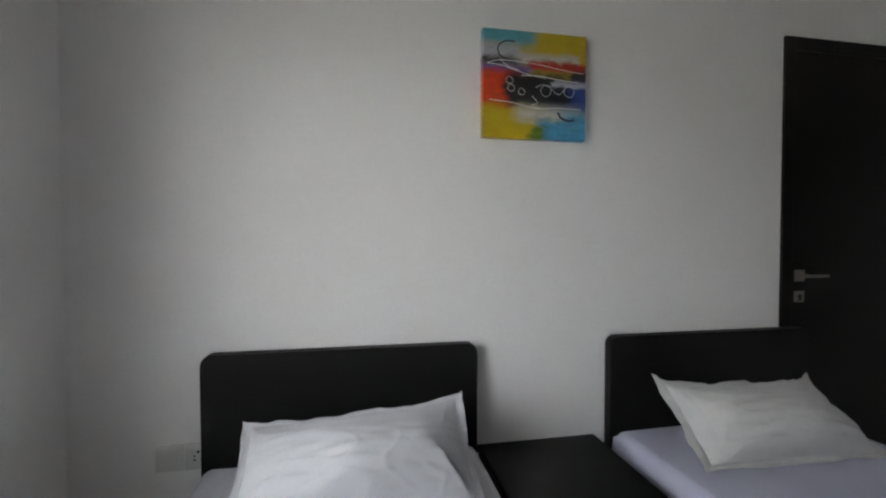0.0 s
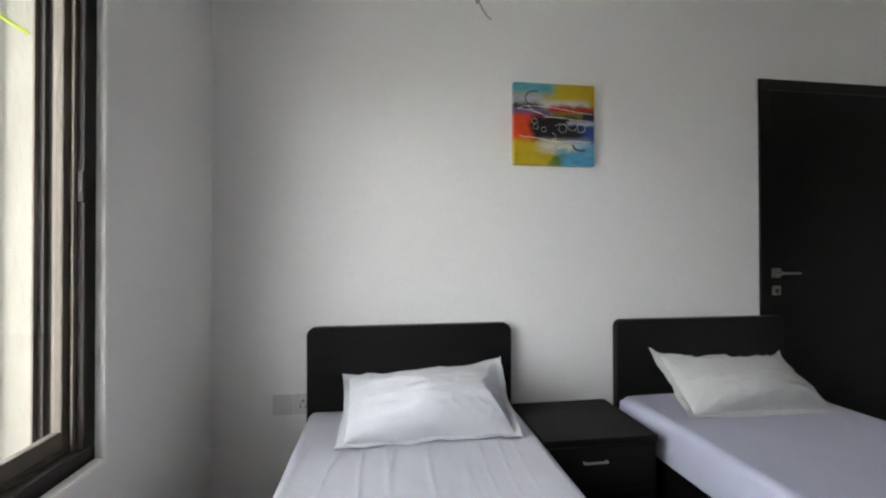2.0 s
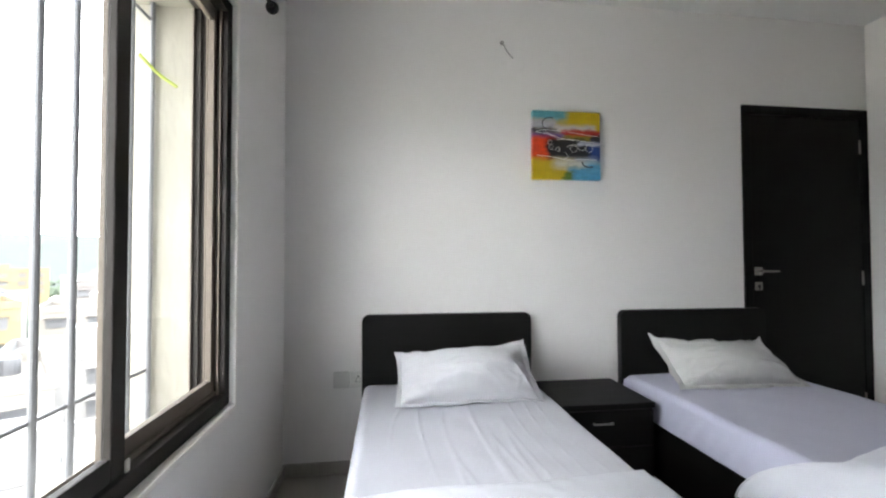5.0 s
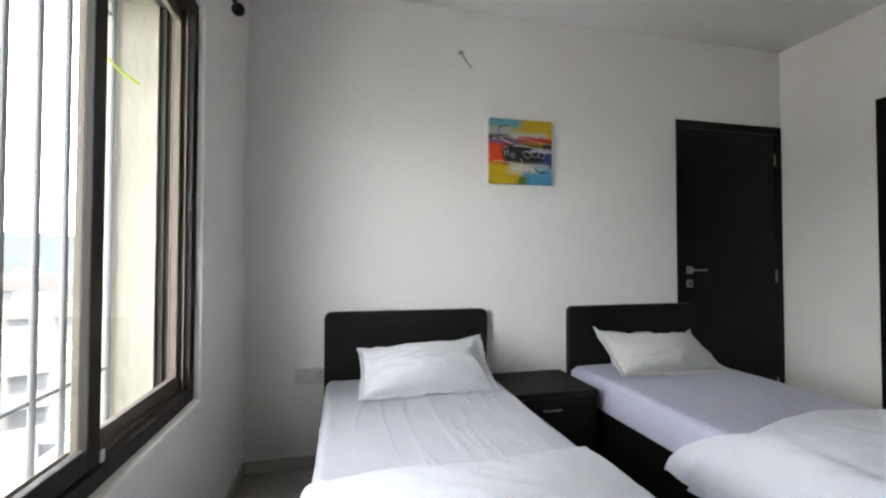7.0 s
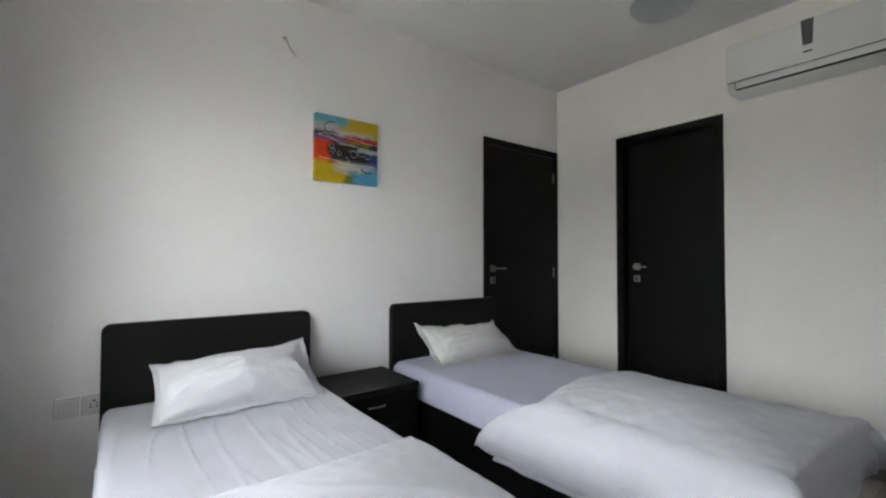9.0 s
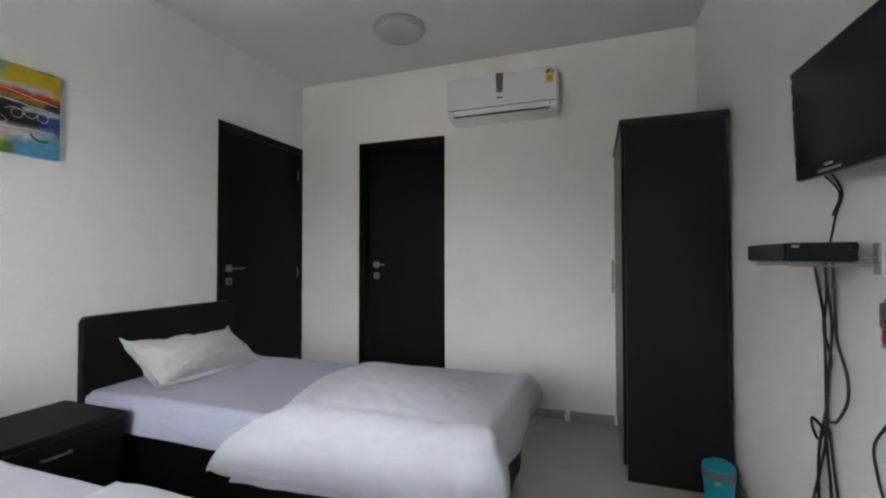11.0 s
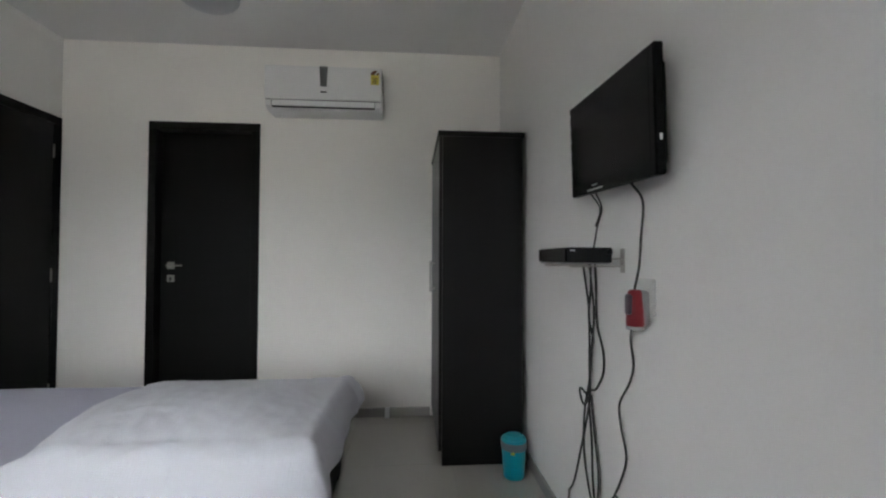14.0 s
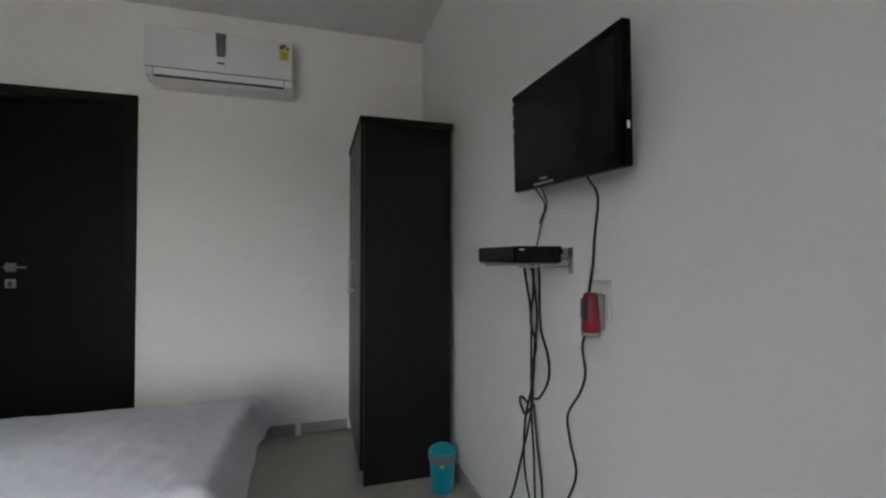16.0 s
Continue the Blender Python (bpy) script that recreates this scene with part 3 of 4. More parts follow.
def make_duvet(x0, label, seed, head, left, right, foot, skew):
    """Folded duvet lying over the foot half: cloth coordinates a across and b along, hanging over the sides."""
    d = thing("duvet", label, "duvet", group="duvets")
    xa, xb, yf = x0 + 0.103, x0 + 0.885, YN - 2.045
    zt = 0.497
    r = 0.085
    left += 0.05

    def fold(q, r=r):
        """How far out and how far down a strip q past an edge lies."""
        if q <= 0:
            return 0.0, 0.0
        t = min(q / r, math.pi / 2)
        return r * math.sin(t) * 0.75, r * (1 - math.cos(t)) + max(0.0, q - r * math.pi / 2)

    def at(u, v, inner):
        a = -left + u * (xb - xa + left + right)
        lx = min(max(a / (xb - xa), 0), 1)
        b = -foot + v * (head - yf + foot + skew * (lx - 0.5) + 0.02 * math.sin(a * 7 + seed))
        ol, orr, of = -a if a < 0 else 0, a - (xb - xa) if a > xb - xa else 0, -b if b < 0 else 0
        x = xa + min(max(a, 0), xb - xa)
        y = yf + max(b, 0)
        # past an edge the cloth rolls over and hangs; past a corner it falls as a cone
        side_q = max(ol, orr)
        q = math.hypot(side_q, of)
        drop = 0.0
        if q > 0:
            rad = ((0.16 if ol else 0.10) * side_q + 0.11 * of) / (side_q + of)
            o, drop = fold(q, rad)
            x += o * side_q / q * (1 if orr else -1)
            y -= o * of / q
        ear = min(side_q, of)
        if orr:
            x += 0.24 * ear
            y -= 0.34 * ear
        else:
            y -= 0.10 * ear
        z = zt - drop + ear * (0.50 if orr else 0.10)
        ax, ay = min(max(a / (xb - xa), 0), 1), max(b, 0)
        z += 0.020 * (1 - ax) + 0.060 * math.sin(math.pi * ax ** 0.80) * math.sin(math.pi / 2 * min(1, ay / 0.40)) * min(1, 0.25 + max(0, 1 - v) / 0.35)
        edge = min(u, 1 - u, v, 1 - v)
        puff = 0.018 * min(1, edge / 0.06) ** 0.5
        q = 0.25 * wob(x, y, z, 2.2, seed + 7)
        wr = 0.007 * wob(x + q, y - q, z, 2.6, seed) + 0.0045 * wob(x - q, y + q, z, 6.0, seed + 4) + 0.004 * wob(x, y, z, 18, seed)
        li = noise.noise(Vector(((x + 0.5 * y) * 3.2 + seed, (y - 0.4 * x) * 2.0, seed)))
        wr += 0.007 * max(0.0, 1 - abs(li) * 8) ** 2 * max(0.0, 0.3 + noise.noise(Vector((x * 3, y * 3, seed + 5))))
        hang = min(1, max(drop - 0.04, 0) / 0.15)
        side = 0.016 * math.sin((y if ol or orr else x) * 13 + 5 * wob(x, y, z, 3, seed)) * hang + 0.010 * wob(x, y * 2.5, z * 0.4, 9, seed + 3) * hang
        if ol:
            x += -side - 0.02 * hang
            y += (1.15 * max(0, ol - 0.05) - 0.9 * max(0, ol - 0.20) ** 1.3) * max(0.0, (v - 0.6) / 0.4)
        if orr:
            x += side + 0.01 * hang
        if of:
            y += side * 0.8 - 0.01 * hang
        k = 1 if not inner else -0.55
        if drop < 0.045:
            z += puff * k + wr * (1 - 0.3 * inner)
        else:
            s = puff * k * 0.7 + wr * 0.6
            if ol:
                x -= s
            elif orr:
                x += s
            else:
                y -= s
        if drop < 0.012:
            z = max(z, 0.4905 if inner else 0.4965)
        return (x, y, max(z, 0.09))
    part("duvet_cover", grid_solid(bmesh.new(), lambda u, v: at(u, v, 0), 96, 84, lambda u, v: at(u, v, 1)), M_DUVET, d, "", True)

    def under(u, v, k):
        # the lower layer of the cover shows a little below the hanging hem
        q = Vector(at(0.16 * u, v * 0.93, 1))
        return q + Vector((0.012 + 0.004 * k, 0, -0.028 * (1 - u)))
    part("lower_layer", grid_solid(bmesh.new(), lambda u, v: under(u, v, 0), 14, 60, lambda u, v: under(u, v, 1)), M_DUVET, d, "", True)
    part("hem", tube(bmesh.new(), [Vector(at(k / 40, 1.0, 0)) + Vector((0, 0.002, -0.006)) for k in range(41)], 0.005, 8, 0), M_DUVET, d, "stitched head hem", True)
    return d


make_duvet(BED1, "rumpled white striped duvet folded over the foot of the bed", 1.7, 1.215, 0.20, 0.20, 0.22, 0.07)
make_duvet(BED2, "white striped duvet spread over the lower half of the bed", 5.2, 1.27, 0.30, 0.18, 0.22, 0.10)


def make_pillow(label, bl, br, tr, tl, thick, material, seed, bow, seam=0.0):
    """A soft pillow spanned between four corner tips, with a flat sewn border; bow: how far the left, right, lower and upper edges draw in."""
    p = thing("pillow", label, "pillow", group="pillows")
    C = [Vector(q) for q in (bl, br, tr, tl)]
    nrm = ((C[1] - C[0]).cross(C[3] - C[0])).normalized()
    if nrm.y > 0:
        nrm = -nrm

    def base(u, v):
        # the edges draw inwards between the tips, most of all near their middle
        hu, hv = (4 * u * (1 - u)) ** 0.5, (4 * v * (1 - v)) ** 0.7
        bu = u + hv * (bow[0] * (1 - u) ** 2 - bow[1] * u ** 2)
        bv = v + hu * (bow[2] * (1 - v) ** 2 - bow[3] * v ** 2)
        lo, hi = C[0].lerp(C[1], bu), C[3].lerp(C[2], bu)
        return lo.lerp(hi, bv)

    def at(u, v, s):
        q = base(u, v)
        bu, bv = min(u, 1 - u), min(v, 1 - v)
        e = math.sin(math.pi * min(1, max(0, (u - 0.03) / 0.94))) ** 0.50 * math.sin(math.pi * min(1, max(0, (v - 0.03) / 0.94)) ** 0.74) ** 0.62
        h = thick * e
        li = noise.noise(Vector((q.x * 7 + 3 * v + seed, v * 5 - q.x * 3, seed)))
        cr = 0.007 * max(0.0, 1 - abs(li) * 4) ** 1.5 * max(0.0, 0.9 - v) + 0.012 * wob(q.x, q.y, q.z, 9, seed) + 0.008 * wob(q.x * 0.6, q.y * 2, q.z * 2, 19, seed)
        for cu, cv, amp in ((0, 0, 0.6), (1, 0, 1.3), (1, 1, 0.7), (0, 1, 0.6)):
            # creases fan out of each corner
            du, dv = abs(u - cu) * 0.68, abs(v - cv) * 0.36
            far, turn = math.hypot(du, dv), math.atan2(dv, du)
            fold = 1 - abs(math.sin(4.5 * turn + 3 * wob(q.x, q.y, q.z, 6, seed + cu)))
            cr += 0.017 * amp * (fold ** 2 - 0.35) * math.exp(-((far - 0.13) / 0.07) ** 2)
        # gathers rise out of the lower edge
        gather = 1 - abs(math.sin(15 * u + 4 * wob(q.x, q.y, q.z, 4, seed)))
        cr += 0.010 * (gather ** 3 - 0.2) * math.exp(-((v - 0.13) / 0.10) ** 2) * (0.3 + 0.7 * u)
        cr -= seam * (math.exp(-((u - 0.085) / 0.014) ** 2) + math.exp(-((v - 0.92) / 0.02) ** 2))
        flap = 0.016 * wob(q.x, q.y, q.z, 15, seed + 2) * (1 - min(1, min(bu, bv) / 0.06))
        out = h * (0.76 if s else -0.40) + cr * (0.25 + e) * (1 if s else 0.2) + flap + (0.0025 if s else -0.0025)
        w = q + nrm * out
        w.z = max(w.z, 0.4905 + (0.006 if s else 0) + 0.004 * wob(q.x, q.y, 0, 14, seed + 1))
        w.y = min(w.y, YN - 0.058)
        return w
    part("pillowcase", grid_solid(bmesh.new(), lambda u, v: at(u, v, 1), 104, 68, lambda u, v: at(u, v, 0)), material, p, "", True)

    # the flat sewn border, slightly ruffled, all the way round
    bm = bmesh.new()
    rim = [(k / 60, 0.0) for k in range(60)] + [(1.0, k / 36) for k in range(36)] + [(1 - k / 60, 1.0) for k in range(60)] + [(0.0, 1 - k / 36) for k in range(36)]
    mid = base(0.5, 0.5)
    rows = []
    for k, (u, v) in enumerate(rim):
        e = Vector(at(u, v, 1))
        out = (base(u, v) - mid)
        out = (out - nrm * out.dot(nrm)).normalized()
        row = []
        for j in range(4):
            wide = (0.0062 if material == M_PILLOW2 else 0.0035) + 0.0035 * max(-0.6, wob(e.x, e.y, e.z, 9, seed + 9))
            q = e + out * (wide * j - 0.003) + nrm * ((0.0055 if material == M_PILLOW2 else 0.0022) * j * wob(e.x, e.y, e.z, 30, seed + 3) + 0.001)
            q.z = max(q.z, 0.4935 + 0.002 * wob(e.x, e.y, 0, 30, seed))
            q.y = min(q.y, YN - 0.058)
            row.append((bm.verts.new(q + nrm * 0.0012), bm.verts.new(q - nrm * 0.0012)))
        rows.append(row)
    m = len(rows)
    for k in range(m):
        a, b = rows[k], rows[(k + 1) % m]
        for j in range(3):
            bm.faces.new((a[j][0], b[j][0], b[j + 1][0], a[j + 1][0]))
            bm.faces.new((a[j][1], a[j + 1][1], b[j + 1][1], b[j][1]))
        bm.faces.new((a[3][0], b[3][0], b[3][1], a[3][1]))
        bm.faces.new((a[0][0], a[0][1], b[0][1], b[0][0]))
    part("border", bm, material, p, "flat sewn border", True)
    return p


make_pillow("plump white pillow leaning on the headboard", (0.050, 1.925, 0.492), (0.731, 1.931, 0.492), (0.722, 2.215, 0.722), (0.056, 2.200, 0.676), 0.185, M_PILLOW, 2.0, (0.02, 0.03, 0.03, 0.09))
make_pillow("off-white pillow with a flat border leaning on the headboard", (1.470, 2.005, 0.492), (2.150, 1.965, 0.492), (2.105, 2.225, 0.692), (1.442, 2.220, 0.728), 0.175, M_PILLOW2, 6.0, (0.02, 0.06, 0.04, 0.14), 0.007)


# ---- nightstand ----
def make_nightstand():
    n = thing("nightstand", "dark wenge nightstand with drawers between the beds", "nightstand")
    x0, x1, y0, y1, h = 0.832, 1.300, 1.985, YN - 0.004, 0.45
    part("top", B((x0 - 0.006, y0 - 0.015, h - 0.028), (x1 + 0.006, y1, h), 0.003), M_WENGE_X, n)
    part("side_panel", B((x0, y0, 0.0), (x0 + 0.018, y1, h - 0.028), 0.001, 1), M_WENGE, n)
    part("side_panel", B((x1 - 0.018, y0, 0.0), (x1, y1, h - 0.028), 0.001, 1), M_WENGE, n)
    part("back_panel", B((x0 + 0.018, y1 - 0.01, 0.02), (x1 - 0.018, y1, h - 0.028)), M_WENGE, n)
    part("plinth", B((x0 + 0.018, y0 + 0.02, 0.0), (x1 - 0.018, y0 + 0.035, 0.06)), M_WENGE_X, n)
    for za, zb in ((0.245, 0.417), (0.065, 0.240)):
        dr = part("drawer", B((x0 + 0.003, y0 - 0.012, za), (x1 - 0.003, y0 + 0.006, zb), 0.002), M_WENGE_X, n)
        xm, zm = (x0 + x1) / 2 - 0.03, za + 0.115
        bm = bmesh.new()
        box(bm, (xm - 0.050, y0 - 0.028, zm - 0.004), (xm + 0.050, y0 - 0.020, zm + 0.004), 0.002)
        for x in (xm - 0.05, xm + 0.042):
            box(bm, (x, y0 - 0.022, zm - 0.003), (x + 0.008, y0 - 0.012, zm + 0.004))
        part("handle", bm, M_BRIGHT, dr, "slim steel bar handle")
    return n


make_nightstand()


# ---- painting ----
def make_painting():
    x0, x1, z0, z1 = 0.836, 1.245, 1.603, 1.999
    w, h = x1 - x0, z1 - z0
    p = thing("painting", "unframed colourful abstract canvas hung on the wall", "painting", at=(x0, YN, z0))
    part("canvas", B((0, -0.036, 0), (w, -0.004, h), 0.003), painting_material(w, h), p, "brushed patches of yellow, red, blue and black")
    white = surface("white_paint_line", (0.75, 0.75, 0.72), 0.4, 0.05, 20, 200, 0.1, 0.0005)
    black = surface("black_paint_line", (0.015, 0.015, 0.02), 0.4, 0.05, 20, 200, 0.1, 0.0005)

    def stroke(pts, r, mat):
        bm = tube(bmesh.new(), [(u * w, 0, t * h) for u, t in pts], r, 6, 6)
        for v in bm.verts:
            v.co.y = -0.0362 + v.co.y * 0.3
        part("paint_stroke", bm, mat, p)
    stroke([(0.06, 0.345), (0.3, 0.325), (0.5, 0.285), (0.72, 0.30), (0.95, 0.295)], 0.0015, white)
    stroke([(0.04, 0.68), (0.18, 0.715), (0.5, 0.70), (0.75, 0.665), (0.97, 0.64)], 0.0012, white)
    stroke([(0.04, 0.68), (0.2, 0.66), (0.42, 0.60), (0.6, 0.575)], 0.0011, white)
    stroke([(0.36, 0.585), (0.55, 0.59), (0.7, 0.57), (0.92, 0.55)], 0.0016, white)
    stroke([(0.16, 0.72), (0.24, 0.66), (0.34, 0.63)], 0.0011, white)
    for cu, ct, r in ((0.25, 0.535, 0.032), (0.265, 0.465, 0.032), (0.365, 0.435, 0.030), (0.60, 0.455, 0.05), (0.83, 0.46, 0.05)):
        stroke([(cu + r * math.sin(k), ct + r * 1.05 * math.cos(k)) for k in (0.0, 0.9, 1.8, 2.7, 3.6, 4.5, 5.4, 6.2)], 0.0010, white)
    stroke([(0.5, 0.48), (0.56, 0.51), (0.64, 0.50), (0.68, 0.45), (0.74, 0.43), (0.78, 0.48)], 0.0010, white)
    stroke([(0.47, 0.40), (0.52, 0.34), (0.46, 0.31), (0.55, 0.285)], 0.0011, white)
    stroke([(0.30, 0.895), (0.2, 0.89), (0.14, 0.83), (0.16, 0.76), (0.24, 0.72)], 0.0026, black)
    stroke([(0.72, 0.26), (0.75, 0.21), (0.82, 0.185), (0.88, 0.195)], 0.0040, black)
    return p


make_painting()


# ---- small things on the north wall ----
def make_plate(x, z, w, h, holes, label):
    s = thing("socket" if holes else "switch_plate", label, "socket" if holes else "switch", at=(x, YN, z))
    part("plate", B((-w / 2, -0.010, -h / 2), (w / 2, 0, h / 2), 0.003), M_PLATE, s)
    part("insert", B((-w / 2 + 0.014, -0.0125, -h / 2 + 0.014), (w / 2 - 0.014, -0.009, h / 2 - 0.014), 0.001, 1), M_PLATE, s)
    if holes:
        for dx, dz, r in ((0, 0.017, 0.0048), (-0.011, 0.004, 0.0030), (0.011, 0.004, 0.0030), (-0.011, -0.010, 0.0038), (0.011, -0.010, 0.0038)):
            part("pin_hole", lathe(bmesh.new(), [(r, -0.0128), (r, -0.0118)], at=(dx, 0, dz), n=12, axis="Y"), M_DARKSLOT, s)
    return s


make_plate(-0.230, 0.498, 0.086, 0.088, False, "blank square white plastic switch plate beside the bed")
make_plate(-0.141, 0.498, 0.086, 0.088, True, "square white plastic three-pin socket beside the bed")

wire = thing("wire_stub", "short loose wire sticking out of the wall", "wire")
part("cap", lathe(bmesh.new(), [(0.012, 0), (0.011, -0.008), (0.006, -0.012), (0.003, -0.018)], at=(0.668, YN, 2.392), n=14, axis="Y"), M_WIRE, wire, "", True)
part("strand", tube(bmesh.new(), [(0.668, YN - 0.01, 2.39), (0.672, YN - 0.03, 2.365), (0.685, YN - 0.035, 2.335), (0.708, YN - 0.025, 2.312), (0.730, YN - 0.012, 2.302)], 0.0040, 8, 6), M_WIRE, wire)


# ---- air conditioner ----
def make_ac():
    a = thing("air_conditioner", "white split air conditioner high on the wall", "air conditioner")
    y0, y1, z0, z1 = 0.192, 0.966, 2.150, 2.452
    xw = XE - 0.002
    prof = [(xw, z1), (xw - 0.150, z1), (xw - 0.192, z1 - 0.012), (xw - 0.200, z1 - 0.03), (xw - 0.205, z0 + 0.065), (xw - 0.200, z0 + 0.018), (xw - 0.165, z0 + 0.003), (xw - 0.14, z0), (xw, z0)]
    bm = bmesh.new()
    A = [bm.verts.new((x, y0, z)) for x, z in prof]
    C = [bm.verts.new((x, y1, z)) for x, z in prof]
    bm.faces.new(A)
    bm.faces.new(C[::-1])
    for k in range(len(prof)):
        j = (k + 1) % len(prof)
        bm.faces.new((A[k], A[j], C[j], C[k]))
    bmesh.ops.bevel(bm, geom=[e for e in bm.edges if abs(e.verts[0].co.y - e.verts[1].co.y) < 1e-5], offset=0.006, segments=2, affect="EDGES")
    part("body", bm, M_ACW, a)
    part("front_panel", B((xw - 0.212, y0 - 0.003, z0 + 0.062), (xw - 0.197, y1 + 0.003, z1 - 0.012), 0.005), M_ACW, a)
    fl = B((-0.004, y0 + 0.045, -0.018), (0.004, y1 - 0.045, 0.018), 0.003)
    fl.transform(Matrix.Translation((xw - 0.206, 0, z0 + 0.035)) @ Matrix.Rotation(radians(8), 4, "Y"))
    part("air_flap", fl, M_SILVER, a, "pale grey louvre flap")
    part("outlet_slot", B((xw - 0.201, y0 + 0.045, z0 + 0.011), (xw - 0.150, y1 - 0.045, z0 + 0.018)), M_DARKSLOT, a, "dark air outlet")
    part("panel_gap", B((xw - 0.2068, y0 + 0.004, z0 + 0.0570), (xw - 0.190, y1 - 0.004, z0 + 0.0610)), M_INK, a)
    for y in (y0 + 0.041, y1 - 0.044):
        part("flap_gap", B((xw - 0.2065, y, z0 + 0.018), (xw - 0.190, y + 0.003, z0 + 0.055)), M_INK, a)
    ym = 0.579
    bm = bmesh.new()
    vs = [bm.verts.new(q) for q in ((xw - 0.2135, ym + 0.028, z1 - 0.013), (xw - 0.2135, ym - 0.028, z1 - 0.013), (xw - 0.2135, ym - 0.021, z1 - 0.150), (xw - 0.2135, ym + 0.021, z1 - 0.150))]
    r = bmesh.ops.extrude_face_region(bm, geom=[bm.faces.new(vs)])
    bmesh.ops.translate(bm, verts=[g for g in r["geom"] if isinstance(g, bmesh.types.BMVert)], vec=(0.004, 0, 0))
    part("display_strip", bm, M_STRIP, a, "dark grey display strip")
    part("badge", B((xw - 0.2135, ym - 0.020, z1 - 0.192), (xw - 0.211, ym + 0.020, z1 - 0.182)), M_INK, a)
    st = part("rating_sticker", B((xw - 0.2132, 0.206, z1 - 0.128), (xw - 0.211, 0.262, z1 - 0.058)), M_YELLOW, a, "yellow energy rating sticker")
    # the half-round dial sits on the sticker's top edge, with a pale pointer across it
    bm = bmesh.new()
    rim = [(0.029 * math.cos(a), 0.030 * math.sin(a)) for a in (math.pi * k / 14 for k in range(15))]
    fan = [bm.verts.new((xw - 0.2138, 0.234 + y, z1 - 0.060 + z)) for y, z in rim]
    r = bmesh.ops.extrude_face_region(bm, geom=[bm.faces.new(fan)])
    bmesh.ops.translate(bm, verts=[g for g in r["geom"] if isinstance(g, bmesh.types.BMVert)], vec=(0.003, 0, 0))
    part("sticker_arc", bm, M_REDP, st, "dark red rating dial")
    bm = B((-0.0006, -0.004, 0.0), (0.0006, 0.004, 0.034))
    bm.transform(Matrix.Translation((xw - 0.2144, 0.234, z1 - 0.060)) @ Matrix.Rotation(radians(38), 4, "X"))
    part("sticker_leaf", bm, M_PLATE, st)
    for k, wd in enumerate((0.036, 0.028, 0.034, 0.02)):
        part("print_bar", B((xw - 0.2140, 0.234 - wd / 2, z1 - 0.086 - k * 0.011), (xw - 0.2128, 0.234 + wd / 2, z1 - 0.081 - k * 0.011)), M_INK if k % 2 else M_REDP, st)
    return a


make_ac()


# ---- wardrobe ----
def make_wardrobe():
    w = thing("wardrobe", "tall dark wenge wardrobe standing in the corner", "wardrobe")
    x0, x1, y0, y1, h = 2.325, XE - 0.006, -0.645, -0.190, 1.855
    part("side_panel", B((x0, y0, 0.0), (x0 + 0.02, y1 + 0.0, h - 0.03), 0.0015, 1), M_SATIN, w)
    part("side_panel", B((x1 - 0.02, y0, 0.0), (x1, y1, h - 0.03), 0.0015, 1), M_SATIN, w)
    part("back_panel", B((x0 + 0.02, y0, 0.02), (x1 - 0.02, y0 + 0.01, h - 0.03)), M_WENGE, w)
    part("cornice", B((x0 - 0.012, y0 - 0.012, h - 0.03), (x1, y1 + 0.026, h), 0.006), M_WENGE_X, w)
    part("plinth", B((x0 + 0.02, y1 - 0.03, 0.0), (x1 - 0.02, y1 - 0.012, 0.075)), M_WENGE_X, w)
    part("bottom_panel", B((x0 + 0.02, y0 + 0.01, 0.075), (x1 - 0.02, y1 - 0.002, 0.095)), M_WENGE_X, w)
    xm = (x0 + x1) / 2
    for a, b, hx in ((x0 + 0.001, xm - 0.0015, xm - 0.04), (xm + 0.0015, x1 - 0.001, xm + 0.04)):
        d = part("door", B((a, y1 + 0.001, 0.08), (b, y1 + 0.019, h - 0.033), 0.002), M_SATIN, w)
        bm = bmesh.new()
        lathe(bm, [(0.0055, 0.930), (0.0055, 1.125)], at=(hx, y1 + 0.048, 0), n=12)
        for z in (0.95, 1.11):
            lathe(bm, [(0.005, 0.018), (0.005, 0.048)], at=(hx, y1, z), n=10, axis="Y")
        part("handle", bm, M_STEEL, d, "steel bar handle", True)
    return w


make_wardrobe()


# ---- waste bin ----
def make_bin():
    b = thing("waste_bin", "small turquoise plastic bin with a swing lid", "bin", at=(2.19, -0.560, 0))
    part("bucket", lathe(bmesh.new(), [(0.0, 0.002), (0.050, 0.0), (0.054, 0.006), (0.066, 0.178), (0.064, 0.180), (0.0, 0.179)], n=36), M_TEAL, b, "", True)
    part("liner", lathe(bmesh.new(), [(0.0665, 0.150), (0.0685, 0.152), (0.070, 0.168), (0.0695, 0.186), (0.066, 0.190), (0.064, 0.181)], n=36), M_BAG, b, "grey bin liner folded over the rim", True)
    lid = part("lid", lathe(bmesh.new(), [(0.066, 0.184), (0.068, 0.193), (0.064, 0.203), (0.050, 0.211), (0.025, 0.215), (0.0, 0.216)], n=36), M_TEAL, b, "domed turquoise lid", True)
    part("flap", lathe(bmesh.new(), [(0.046, 0.2095), (0.042, 0.2175), (0.020, 0.2210), (0.0, 0.2215)], n=28), M_TEAL, lid, "", True)
    part("sticker", B((-0.0685, 0.012, 0.138), (-0.0615, 0.030, 0.150)), M_YELLOW, b)
    return b


make_bin()


